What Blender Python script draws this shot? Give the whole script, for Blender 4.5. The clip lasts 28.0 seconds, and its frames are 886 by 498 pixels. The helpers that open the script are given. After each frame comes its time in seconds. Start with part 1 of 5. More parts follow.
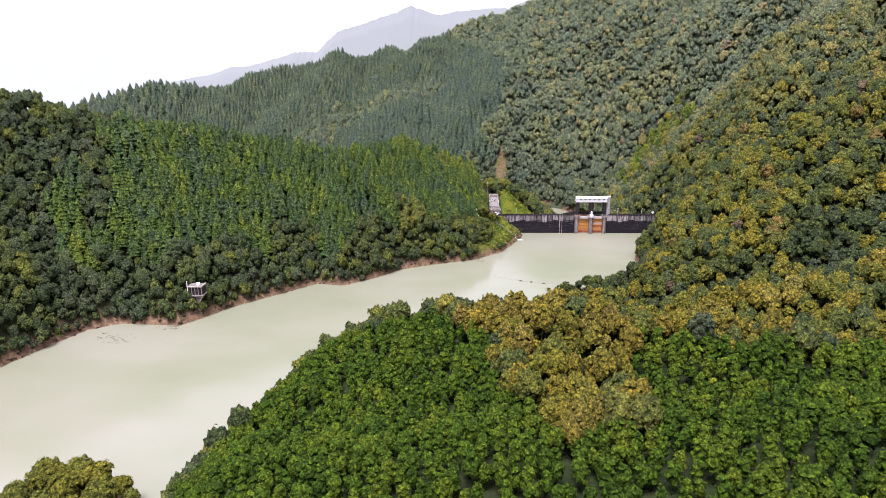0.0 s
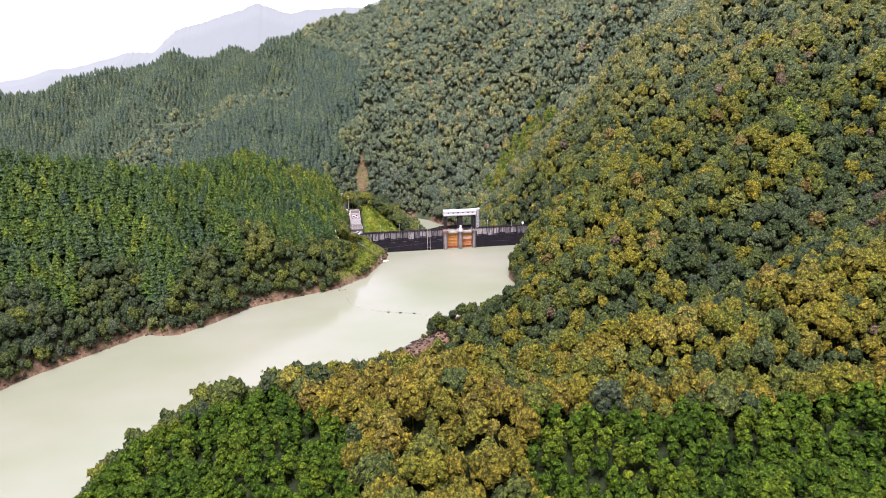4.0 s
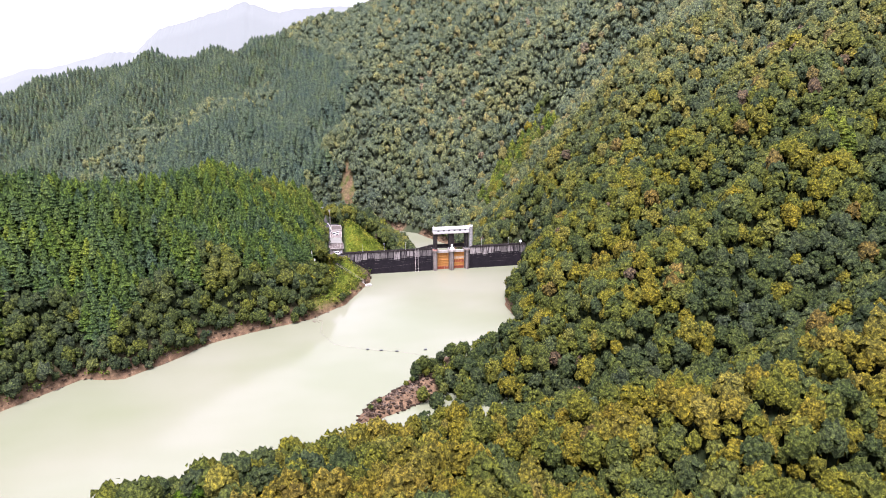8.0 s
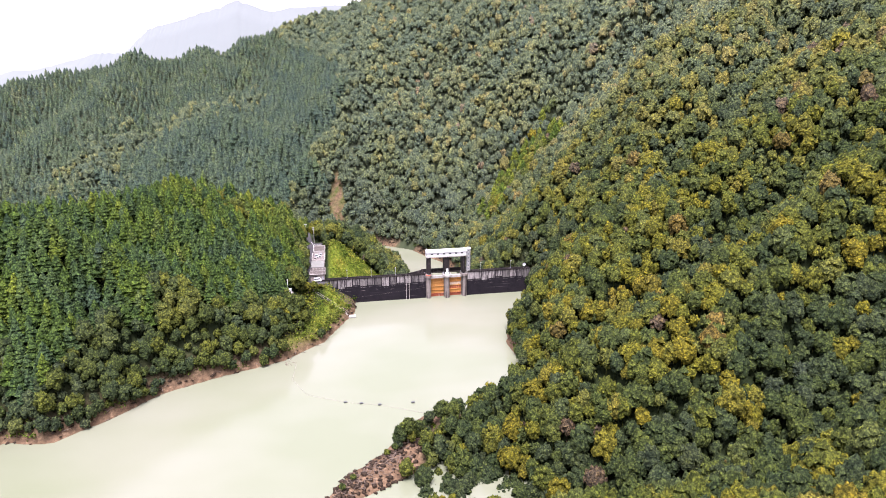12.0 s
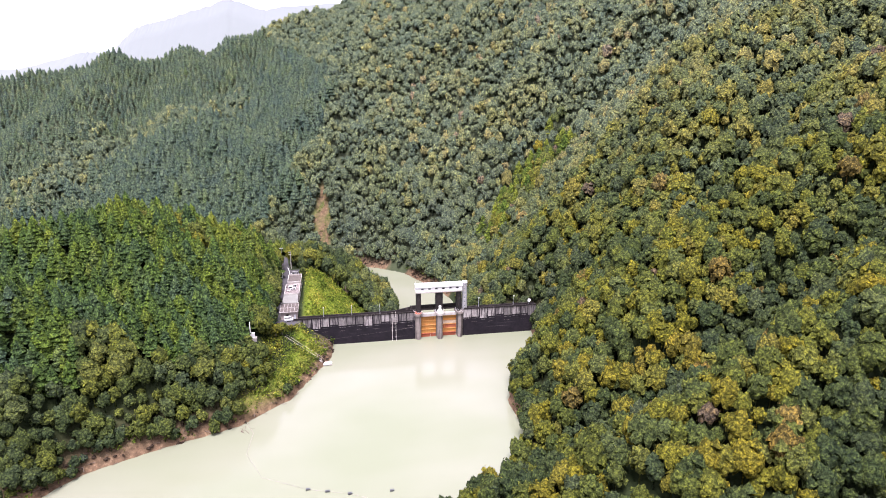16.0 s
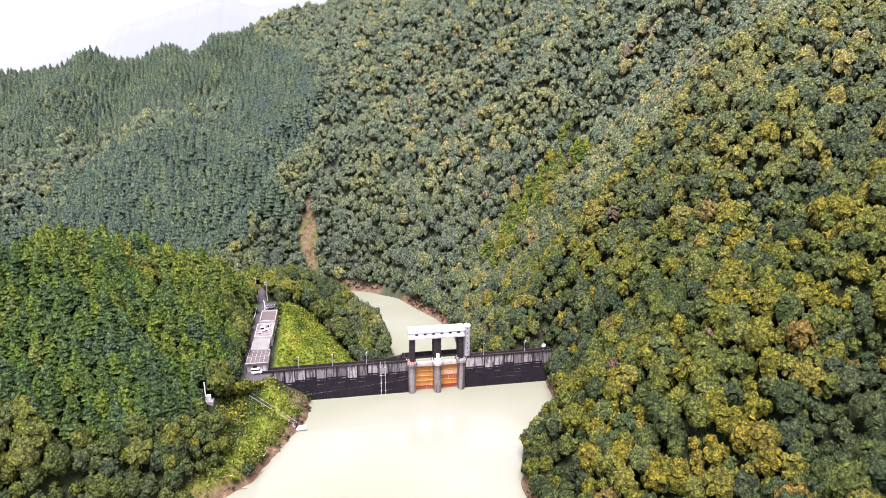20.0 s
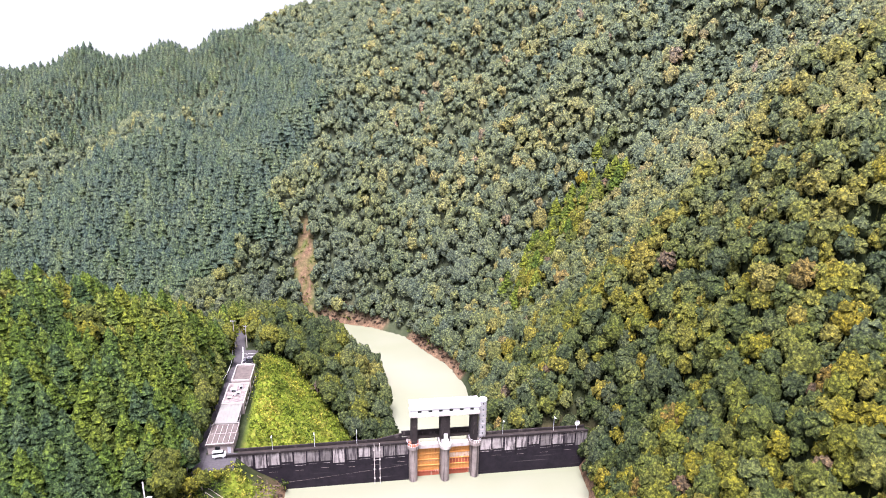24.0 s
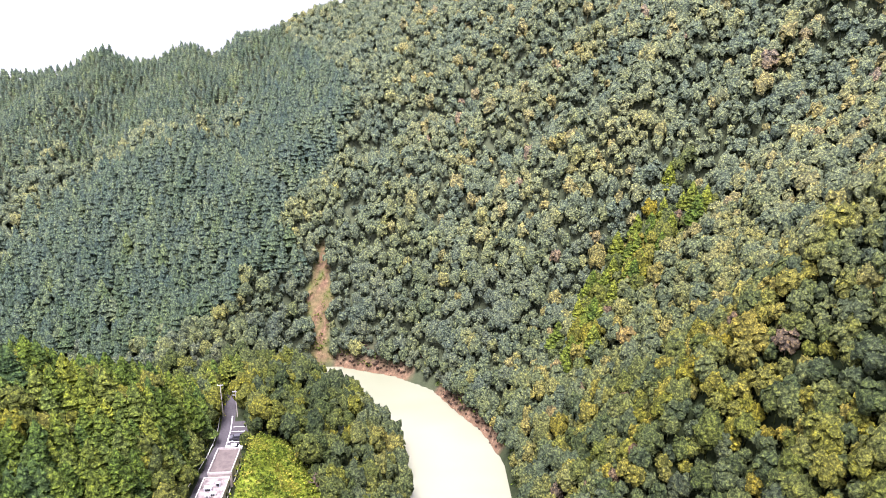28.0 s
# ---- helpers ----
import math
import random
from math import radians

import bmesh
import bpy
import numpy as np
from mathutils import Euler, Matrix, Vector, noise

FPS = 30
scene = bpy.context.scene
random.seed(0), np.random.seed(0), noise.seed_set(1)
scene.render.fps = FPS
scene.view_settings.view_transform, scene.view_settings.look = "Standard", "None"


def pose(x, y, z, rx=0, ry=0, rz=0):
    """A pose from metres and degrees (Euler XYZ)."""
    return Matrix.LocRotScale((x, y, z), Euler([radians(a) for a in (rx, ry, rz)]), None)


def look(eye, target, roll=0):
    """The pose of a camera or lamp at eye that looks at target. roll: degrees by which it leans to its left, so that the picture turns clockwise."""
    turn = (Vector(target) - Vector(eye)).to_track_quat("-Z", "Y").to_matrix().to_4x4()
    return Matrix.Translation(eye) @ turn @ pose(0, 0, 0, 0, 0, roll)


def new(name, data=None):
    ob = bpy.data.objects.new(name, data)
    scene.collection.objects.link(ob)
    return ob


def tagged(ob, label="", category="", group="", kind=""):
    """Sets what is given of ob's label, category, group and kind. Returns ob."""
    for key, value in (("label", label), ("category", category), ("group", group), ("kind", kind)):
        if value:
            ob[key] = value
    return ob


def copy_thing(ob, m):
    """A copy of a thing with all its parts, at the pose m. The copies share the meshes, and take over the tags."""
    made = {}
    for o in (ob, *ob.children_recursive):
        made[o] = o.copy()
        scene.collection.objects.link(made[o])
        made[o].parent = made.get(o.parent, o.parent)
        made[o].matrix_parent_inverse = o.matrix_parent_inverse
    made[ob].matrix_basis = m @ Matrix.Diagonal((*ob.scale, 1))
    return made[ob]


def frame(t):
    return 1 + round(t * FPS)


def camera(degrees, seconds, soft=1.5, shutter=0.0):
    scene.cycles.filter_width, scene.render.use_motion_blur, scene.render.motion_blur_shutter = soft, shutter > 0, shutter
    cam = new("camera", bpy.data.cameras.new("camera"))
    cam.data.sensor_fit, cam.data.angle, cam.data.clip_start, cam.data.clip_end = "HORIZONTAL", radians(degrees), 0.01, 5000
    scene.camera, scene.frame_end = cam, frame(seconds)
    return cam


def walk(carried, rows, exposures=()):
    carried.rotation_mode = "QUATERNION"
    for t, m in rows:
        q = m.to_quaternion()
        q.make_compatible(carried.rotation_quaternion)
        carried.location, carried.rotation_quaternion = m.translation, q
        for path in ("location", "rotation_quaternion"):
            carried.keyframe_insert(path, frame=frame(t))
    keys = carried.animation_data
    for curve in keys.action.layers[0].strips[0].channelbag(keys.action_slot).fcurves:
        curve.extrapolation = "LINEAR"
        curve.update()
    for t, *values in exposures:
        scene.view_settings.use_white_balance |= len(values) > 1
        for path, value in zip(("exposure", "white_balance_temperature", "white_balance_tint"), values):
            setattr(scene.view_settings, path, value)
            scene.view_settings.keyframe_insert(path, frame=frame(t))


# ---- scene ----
cam = camera(69.83, 28.0, soft=0.95)

# seconds, place in metres, yaw to the left, pitch and roll in degrees
PATH = [
    (0, -69.18, -393.68, 110.47, 2.353, -17.080, -0.515),
    (0.5, -68.85, -388.73, 110.66, 0.669, -17.086, -0.526),
    (1, -68.41, -383.87, 110.81, -0.952, -17.085, -0.581),
    (1.5, -67.82, -379.12, 110.98, -2.637, -17.098, -0.573),
    (2, -67.07, -374.42, 111.14, -4.284, -17.159, -0.590),
    (2.5, -66.17, -369.61, 111.35, -6.005, -17.155, -0.540),
    (3, -65.19, -364.72, 111.53, -7.677, -17.184, -0.504),
    (3.5, -64.15, -359.79, 111.69, -9.414, -17.193, -0.514),
    (5.5, -59.57, -341.69, 111.35, -10.073, -17.087, -0.337),
    (6, -58.43, -337.05, 111.14, -10.107, -17.057, -0.314),
    (7, -56.02, -327.97, 111.18, -10.174, -17.016, -0.194),
    (8, -53.61, -318.90, 111.57, -10.248, -17.064, -0.126),
    (9, -50.95, -309.98, 111.76, -10.228, -17.045, -0.123),
    (10, -48.41, -300.93, 112.08, -10.181, -17.066, -0.150),
    (11, -45.83, -291.40, 112.29, -10.135, -17.082, -0.174),
    (12, -42.79, -281.68, 112.17, -10.002, -17.038, -0.187),
    (12.5, -41.29, -276.72, 112.12, -10.001, -17.027, -0.208),
    (14.5, -36.08, -256.14, 112.04, -9.982, -16.814, -0.161),
    (15, -34.52, -250.52, 112.34, -9.956, -16.858, 0.027),
    (16, -31.41, -239.12, 112.93, -9.846, -16.966, 0.151),
    (17, -28.55, -227.99, 113.24, -9.691, -17.096, 0.143),
    (18, -26.55, -217.52, 113.06, -9.660, -17.031, 0.224),
    (19, -24.72, -206.84, 113.21, -9.662, -17.034, 0.218),
    (20, -22.67, -195.93, 113.66, -9.640, -17.140, 0.157),
    (20.5, -21.58, -190.27, 113.82, -9.657, -17.156, 0.158),
    (21, -20.46, -184.65, 113.90, -9.660, -17.186, 0.195),
    (21.5, -19.31, -179.00, 113.98, -9.712, -17.178, 0.229),
    (23.5, -15.46, -156.34, 115.38, -8.999, -17.238, 0.744),
    (24, -14.40, -150.44, 115.61, -8.243, -17.249, 0.812),
    (24.5, -13.39, -144.41, 115.81, -7.362, -17.226, 0.774),
    (25, -12.47, -138.28, 115.96, -6.483, -17.269, 0.723),
    (25.5, -11.60, -132.12, 116.09, -5.598, -17.252, 0.690),
    (26, -10.79, -126.05, 116.14, -4.881, -17.238, 0.724),
    (26.5, -10.05, -120.07, 116.13, -4.714, -17.195, 0.701),
    (27, -9.29, -114.22, 116.06, -4.735, -17.166, 0.744),
    (27.5, -8.61, -108.34, 116.01, -4.740, -17.128, 0.815),
    (28, -7.98, -102.51, 116.00, -4.791, -17.091, 0.826),
]


def turned(x, y, z, yaw, pitch, roll):
    """The pose of the aircraft's camera."""
    return pose(x, y, z, 0, 0, yaw) @ pose(0, 0, 0, 90 + pitch) @ pose(0, 0, 0, 0, 0, roll)


walk(cam, [(t, turned(*row)) for t, *row in PATH], [(0, 1.77, 5900, 26), (8, 2.05, 5900, 26), (17, 2.11, 5900, 26), (21, 2.29, 5900, 27), (24, 2.46, 5900, 28), (28, 2.53, 5900, 28)])

# ---- light: bright overcast, thin cloud ----
world = bpy.data.worlds.new("sky")
scene.world = world
world.use_nodes = True
wn, wl = world.node_tree.nodes, world.node_tree.links
sky = wn.new("ShaderNodeTexSky")
sky.sky_type, sky.sun_disc = "NISHITA", False
sky.sun_elevation, sky.sun_rotation = radians(70), radians(200)
sky.air_density, sky.dust_density, sky.ozone_density = 1.0, 6.0, 1.0
cloud = wn.new("ShaderNodeMix")
cloud.data_type = "RGBA"
cloud.inputs[0].default_value = 0.92
cloud.inputs[7].default_value = (4.3, 4.2, 4.5, 1)
wl.new(sky.outputs[0], cloud.inputs[6])
wl.new(cloud.outputs[2], wn["Background"].inputs[0])
wn["Background"].inputs[1].default_value = 0.135

lamp = bpy.data.lights.new("sun", "SUN")
lamp.energy, lamp.angle, lamp.color = 2.9, radians(28), (1.0, 0.96, 0.90)
sun = new("sun", lamp)
SUN_FROM = Vector((math.sin(radians(200)) * math.cos(radians(70)), math.cos(radians(200)) * math.cos(radians(70)), math.sin(radians(70))))
sun.matrix_basis = look((SUN_FROM * 300)[:], (0, 0, 0))


# ---- materials ----
class Mat:
    """A node material, with short ways to add nodes."""

    def __init__(self, name, rough=0.7, metal=0.0, color=None):
        self.m = bpy.data.materials.new(name)
        self.m.use_nodes = True
        self.t = self.m.node_tree
        self.b = self.t.nodes["Principled BSDF"]
        self.b.inputs["Roughness"].default_value = rough
        self.b.inputs["Metallic"].default_value = metal
        if color:
            self.b.inputs["Base Color"].default_value = (*color, 1)

    def node(self, kind, **values):
        n = self.t.nodes.new("ShaderNode" + kind)
        for key, v in values.items():
            n.inputs[key.replace("_", " ")].default_value = v
        return n

    def link(self, a, b):
        self.t.links.new(a, b)

    def coords(self, scale=(1, 1, 1)):
        g = self.node("NewGeometry")
        v = self.node("VectorMath")
        v.operation = "MULTIPLY"
        v.inputs[1].default_value = scale
        self.link(g.outputs["Position"], v.inputs[0])
        return v.outputs[0]

    def noise(self, scale, detail=4, rough=0.6, stretch=(1, 1, 1)):
        n = self.node("TexNoise", Scale=scale, Detail=detail, Roughness=rough)
        self.link(self.coords(stretch), n.inputs["Vector"])
        return n.outputs["Fac"]

    def ramp(self, fac, *stops):
        r = self.node("ValToRGB")
        e = r.color_ramp.elements
        while len(e) < len(stops):
            e.new(0.5)
        for el, (p, c) in zip(e, stops):
            el.position, el.color = p, (*c, 1)
        self.link(fac, r.inputs[0])
        return r.outputs[0]

    def mix(self, fac, a, b, how="MIX"):
        n = self.node("Mix")
        n.data_type, n.blend_type = "RGBA", how
        for v, k in ((fac, 0), (a, 6), (b, 7)):
            if isinstance(v, (int, float)):
                n.inputs[k].default_value = v
            elif isinstance(v, tuple):
                n.inputs[k].default_value = (*v, 1)
            else:
                self.link(v, n.inputs[k])
        return n.outputs[2]

    def attr(self, name):
        a = self.node("Attribute")
        a.attribute_name = name
        return a.outputs["Fac"]

    def math(self, how, a, b=0.0):
        n = self.node("Math")
        n.operation = how
        for v, k in ((a, 0), (b, 1)):
            if isinstance(v, (int, float)):
                n.inputs[k].default_value = v
            else:
                self.link(v, n.inputs[k])
        return n.outputs[0]

    def color(self, c):
        self.link(c, self.b.inputs["Base Color"])
        return self

    def bump(self, height, strength=0.4, distance=0.1):
        n = self.node("Bump", Strength=strength, Distance=distance)
        self.link(height, n.inputs["Height"])
        self.link(n.outputs[0], self.b.inputs["Normal"])
        return self


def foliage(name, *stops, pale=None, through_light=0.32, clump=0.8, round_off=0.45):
    """Leaves: the tone of each tree picks its colour, its pale value leads over to lighter, bluer colours that paint in
    haze. Leaf clumps swell out of the crown, fine leaves speckle them; light passes through in part.
    """
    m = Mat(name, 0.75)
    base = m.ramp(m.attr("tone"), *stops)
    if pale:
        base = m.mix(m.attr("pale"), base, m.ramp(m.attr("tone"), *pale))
    cells = m.node("TexVoronoi", Scale=1.0 / clump)
    cells.feature = "SMOOTH_F1"
    cells.inputs["Smoothness"].default_value = 0.35
    shift = m.node("TexNoise", Scale=0.9, Detail=3.0)
    spot = m.node("VectorMath")
    spot.operation = "ADD"
    m.link(m.coords(), spot.inputs[0])
    m.link(m.coords(), shift.inputs["Vector"])
    m.link(shift.outputs["Color"], spot.inputs[1])
    m.link(spot.outputs[0], cells.inputs["Vector"])
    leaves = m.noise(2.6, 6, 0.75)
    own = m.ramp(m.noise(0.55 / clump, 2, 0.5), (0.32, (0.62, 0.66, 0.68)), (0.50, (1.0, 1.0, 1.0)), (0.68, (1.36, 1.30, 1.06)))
    # bright clump tips, darker gaps: shade between clumps painted into the leaf colour
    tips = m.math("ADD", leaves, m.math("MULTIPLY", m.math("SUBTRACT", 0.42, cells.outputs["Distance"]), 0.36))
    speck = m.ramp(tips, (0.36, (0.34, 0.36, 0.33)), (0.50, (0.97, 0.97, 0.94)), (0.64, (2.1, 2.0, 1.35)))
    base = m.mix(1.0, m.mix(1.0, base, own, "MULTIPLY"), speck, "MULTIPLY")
    patch = m.ramp(m.noise(0.07, 3), (0.35, (0.84, 0.88, 0.94)), (0.65, (1.13, 1.08, 0.96)))
    base = m.mix(1.0, base, patch, "MULTIPLY")
    m.color(base)
    m.b.inputs["Specular IOR Level"].default_value = 0.07
    face, dome, bent = m.node("NewGeometry"), m.node("Attribute"), m.node("Mix")
    dome.attribute_name = "dome"
    bent.data_type = "VECTOR"
    bent.inputs[0].default_value = round_off
    m.link(face.outputs["Normal"], bent.inputs[4])
    m.link(dome.outputs["Vector"], bent.inputs[5])
    unit = m.node("VectorMath")
    unit.operation = "NORMALIZE"
    m.link(bent.outputs[1], unit.inputs[0])
    swell = m.node("Bump", Strength=1.0, Distance=0.8 * clump)
    m.link(unit.outputs[0], swell.inputs["Normal"])
    m.link(m.math("SUBTRACT", 1.0, cells.outputs["Distance"]), swell.inputs["Height"])
    bump = m.node("Bump", Strength=0.8, Distance=0.35)
    m.link(swell.outputs[0], bump.inputs["Normal"])
    m.link(leaves, bump.inputs["Height"])
    m.link(bump.outputs[0], m.b.inputs["Normal"])
    tr = m.node("BsdfTranslucent")
    m.link(base, tr.inputs[0])
    m.link(bump.outputs[0], tr.inputs[1])
    mixer = m.node("MixShader")
    mixer.inputs[0].default_value = through_light
    m.link(m.b.outputs[0], mixer.inputs[1])
    m.link(tr.outputs[0], mixer.inputs[2])
    m.link(mixer.outputs[0], m.t.nodes["Material Output"].inputs[0])
    return m.m


# The first tone and the pale ramps are greyer, bluer colours that imitate haze.
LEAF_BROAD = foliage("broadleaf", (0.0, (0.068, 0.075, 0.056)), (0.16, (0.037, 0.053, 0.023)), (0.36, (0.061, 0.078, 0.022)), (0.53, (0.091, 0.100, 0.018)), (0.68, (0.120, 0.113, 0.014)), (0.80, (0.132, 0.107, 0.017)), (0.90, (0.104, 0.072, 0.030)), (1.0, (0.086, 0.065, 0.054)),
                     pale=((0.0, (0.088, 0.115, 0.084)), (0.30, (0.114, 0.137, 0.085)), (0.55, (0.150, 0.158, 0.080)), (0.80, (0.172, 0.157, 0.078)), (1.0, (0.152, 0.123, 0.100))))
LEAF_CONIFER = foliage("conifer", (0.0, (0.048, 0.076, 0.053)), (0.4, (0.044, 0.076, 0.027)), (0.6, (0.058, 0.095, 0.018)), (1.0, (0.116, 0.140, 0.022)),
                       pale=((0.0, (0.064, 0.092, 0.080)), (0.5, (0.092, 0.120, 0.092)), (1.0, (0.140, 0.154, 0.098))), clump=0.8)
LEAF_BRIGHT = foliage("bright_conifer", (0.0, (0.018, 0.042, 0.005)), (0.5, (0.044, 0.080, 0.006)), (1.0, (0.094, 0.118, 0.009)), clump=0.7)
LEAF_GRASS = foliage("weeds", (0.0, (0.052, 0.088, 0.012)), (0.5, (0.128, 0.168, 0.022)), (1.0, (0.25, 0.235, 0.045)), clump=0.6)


def plain(name, c, rough=0.7, metal=0.0, grain=3.0, vary=0.25, stretch=(1, 1, 1)):
    m = Mat(name, rough, metal)
    m.b.inputs["Specular IOR Level"].default_value = 0.5 if rough < 0.65 else 0.12
    n = m.noise(grain, 6, 0.65, stretch)
    lo, hi = tuple(v * (1 - vary) for v in c), tuple(min(1, v * (1 + vary)) for v in c)
    m.color(m.ramp(n, (0.3, lo), (0.7, hi)))
    m.bump(n, 0.25, 0.03)
    return m.m


BARK = plain("bark", (0.16, 0.13, 0.10), 0.9)
DEAD = plain("dead_wood", (0.115, 0.085, 0.065), 0.9)
WHITE = plain("white_paint", (0.54, 0.53, 0.51), 0.55, grain=0.7, vary=0.14)
STEEL = plain("galvanised_steel", (0.55, 0.56, 0.58), 0.45, 0.6, grain=1.2, vary=0.15)
ASPHALT = plain("asphalt", (0.050, 0.046, 0.048), 0.9, grain=1.5)
PALE = plain("pale_concrete", (0.32, 0.29, 0.265), 0.85, grain=0.7, vary=0.3, stretch=(1, 1, 0.3))


# ---- the land ----
LEFT_SHORE = [(-35, 4), (-36, -10), (-43, -25), (-50, -40), (-65, -54), (-88, -63), (-104, -71), (-118, -86), (-131, -97), (-145, -94), (-160, -109), (-176, -124), (-192, -147), (-219, -145), (-231, -153), (-244, -186), (-262, -250), (-290, -340), (-300, -470)]
RIGHT_SHORE = [(-155, -470), (-144, -330), (-145, -280), (-142, -250), (-134, -222), (-122, -197), (-100, -183), (-69, -174), (-39, -160), (-23, -145), (-24, -135), (-35, -135), (-45, -141), (-48, -138), (-42, -130), (-25, -118), (-6, -109), (20, -82), (25, -70), (24, -54), (29, -38), (43, -26), (47, -15), (50, 4)]
DOWN_RIVER = [(-2, 12), (-3, 50), (-5, 80), (-12, 102), (-30, 121), (-46, 131), (-56, 139), (-47, 149), (-31, 148), (-7, 138), (8, 126), (15, 111), (24, 95), (29, 75), (28, 58), (22, 12)]
DOWN_LEVEL = -14.0


def ways(px, py, line):
    """The least distance of each place from a line."""
    best = np.full(np.shape(px), 1e9)
    for (ax, ay), (bx, by) in zip(line, line[1:]):
        dx, dy = bx - ax, by - ay
        s = np.clip(((px - ax) * dx + (py - ay) * dy) / (dx * dx + dy * dy), 0, 1)
        best = np.minimum(best, np.hypot(px - ax - s * dx, py - ay - s * dy))
    return best


def inside(px, py, ring):
    hit = np.zeros(np.shape(px), bool)
    for (ax, ay), (bx, by) in zip(ring, ring[1:] + ring[:1]):
        if ay != by:
            hit ^= ((ay > py) != (by > py)) & (px < (bx - ax) * (py - ay) / (by - ay) + ax)
    return hit


def offshore(px, py, ring):
    d = ways(px, py, ring + ring[:1])
    return np.where(inside(px, py, ring), -d, d)


def spine(px, py, line, fall, round_off=8.0):
    """A ridge: its line climbs from point to point, its flanks fall away on both sides."""
    best = np.full(np.shape(px), -1e3)
    for (ax, ay, az), (bx, by, bz) in zip(line, line[1:]):
        dx, dy = bx - ax, by - ay
        s = np.clip(((px - ax) * dx + (py - ay) * dy) / (dx * dx + dy * dy), 0, 1)
        d = np.hypot(px - ax - s * dx, py - ay - s * dy)
        best = np.maximum(best, az + s * (bz - az) - fall * (np.sqrt(d * d + round_off * round_off) - round_off))
    return best


def waves(px, py, size, seed):
    """Smooth uneven relief from a few crossed sines."""
    rng, out = np.random.RandomState(seed), 0
    for k in range(7):
        a, ph, f = rng.uniform(0, 6.28), rng.uniform(0, 6.28), rng.uniform(0.6, 1.7) * 6.28 / size
        out = out + np.sin((px * math.cos(a) + py * math.sin(a)) * f + ph + 0.8 * np.sin((py * math.cos(a) - px * math.sin(a)) * f * 0.6 + ph))
    return out / 3.0


SPINES = [
    # the near hill on the far bank
    ([(-60, 36, 24), (-80, 22, 42), (-100, 10, 54), (-125, -12, 54), (-157, -35, 56), (-190, -50, 60), (-225, -58, 67), (-300, -100, 88), (-420, -160, 112)], 0.72),
    ([(-100, 10, 54), (-96, -18, 50), (-91, -42, 36)], 0.8),
    ([(-157, -35, 56), (-142, -47, 50), (-130, -62, 30)], 0.8),
    ([(-102, 12, 50), (-110, 60, 22), (-118, 100, -4)], 0.8),
    # the high mountain above the near bank
    ([(275, -420, 120), (250, -260, 130), (232, -110, 150), (215, 20, 172), (200, 150, 168), (150, 265, 165), (60, 400, 185)], 0.76),
    ([(40, -62, 24), (80, -78, 46), (150, -80, 94), (225, -90, 150)], 0.85),
    ([(10, -112, 10), (60, -132, 46), (130, -118, 86), (225, -125, 150)], 0.8),
    ([(58, 0, 34), (76, -6, 52), (120, 16, 92), (205, 20, 172)], 0.92),
    # spurs towards the viewer
    ([(-44, -152, -2), (-22, -172, 10), (0, -192, 20), (16, -204, 30), (32, -217, 36), (62, -213, 43), (120, -215, 66), (240, -230, 125)], 0.62),
    ([(-120, -206, -2), (-104, -213, 24), (-72, -230, 34), (-45, -244, 41), (-10, -258, 40), (50, -266, 45), (140, -280, 76), (250, -300, 125)], 0.48),
    ([(-140, -286, 4), (-112, -290, 26), (-40, -292, 40), (60, -320, 58), (260, -360, 120)], 0.45),
    # the slopes beyond the dam
    ([(-720, 400, 5), (-610, 410, 28), (-475, 415, 66), (-375, 420, 64), (-335, 425, 84), (-231, 440, 97), (-160, 445, 103), (-95, 445, 130), (-14, 440, 154), (60, 400, 182)], 0.6),
    ([(-116, 166, -8), (-128, 280, 60), (-165, 440, 110)], 0.62),
    ([(-230, 190, 10), (-240, 300, 62), (-231, 440, 107)], 0.62),
    ([(-68, 160, 6), (-52, 185, 33), (-30, 195, 47), (-6, 206, 57), (21, 212, 71), (49, 216, 89), (75, 214, 105), (120, 228, 136)], 1.05),
    ([(-22, 268, 50), (0, 320, 92), (30, 400, 165)], 1.0),
    ([(12, 138, 0), (20, 150, 26), (33, 151, 39), (45, 153, 55), (58, 153, 72), (74, 150, 88), (93, 150, 103), (130, 170, 135), (170, 215, 160)], 1.15),
    ([(52, 100, 16), (68, 112, 33), (81, 112, 44), (102, 117, 64), (115, 120, 76), (132, 121, 92), (160, 130, 120), (200, 150, 168)], 1.15),
    # low knoll between road and lower river
    ([(-48, 60, 12), (-42, 80, 11), (-40, 100, 6), (-38, 118, -4)], 0.42),
    ([(-48, 20, 8), (-25, 66, 0)], 0.35),
]
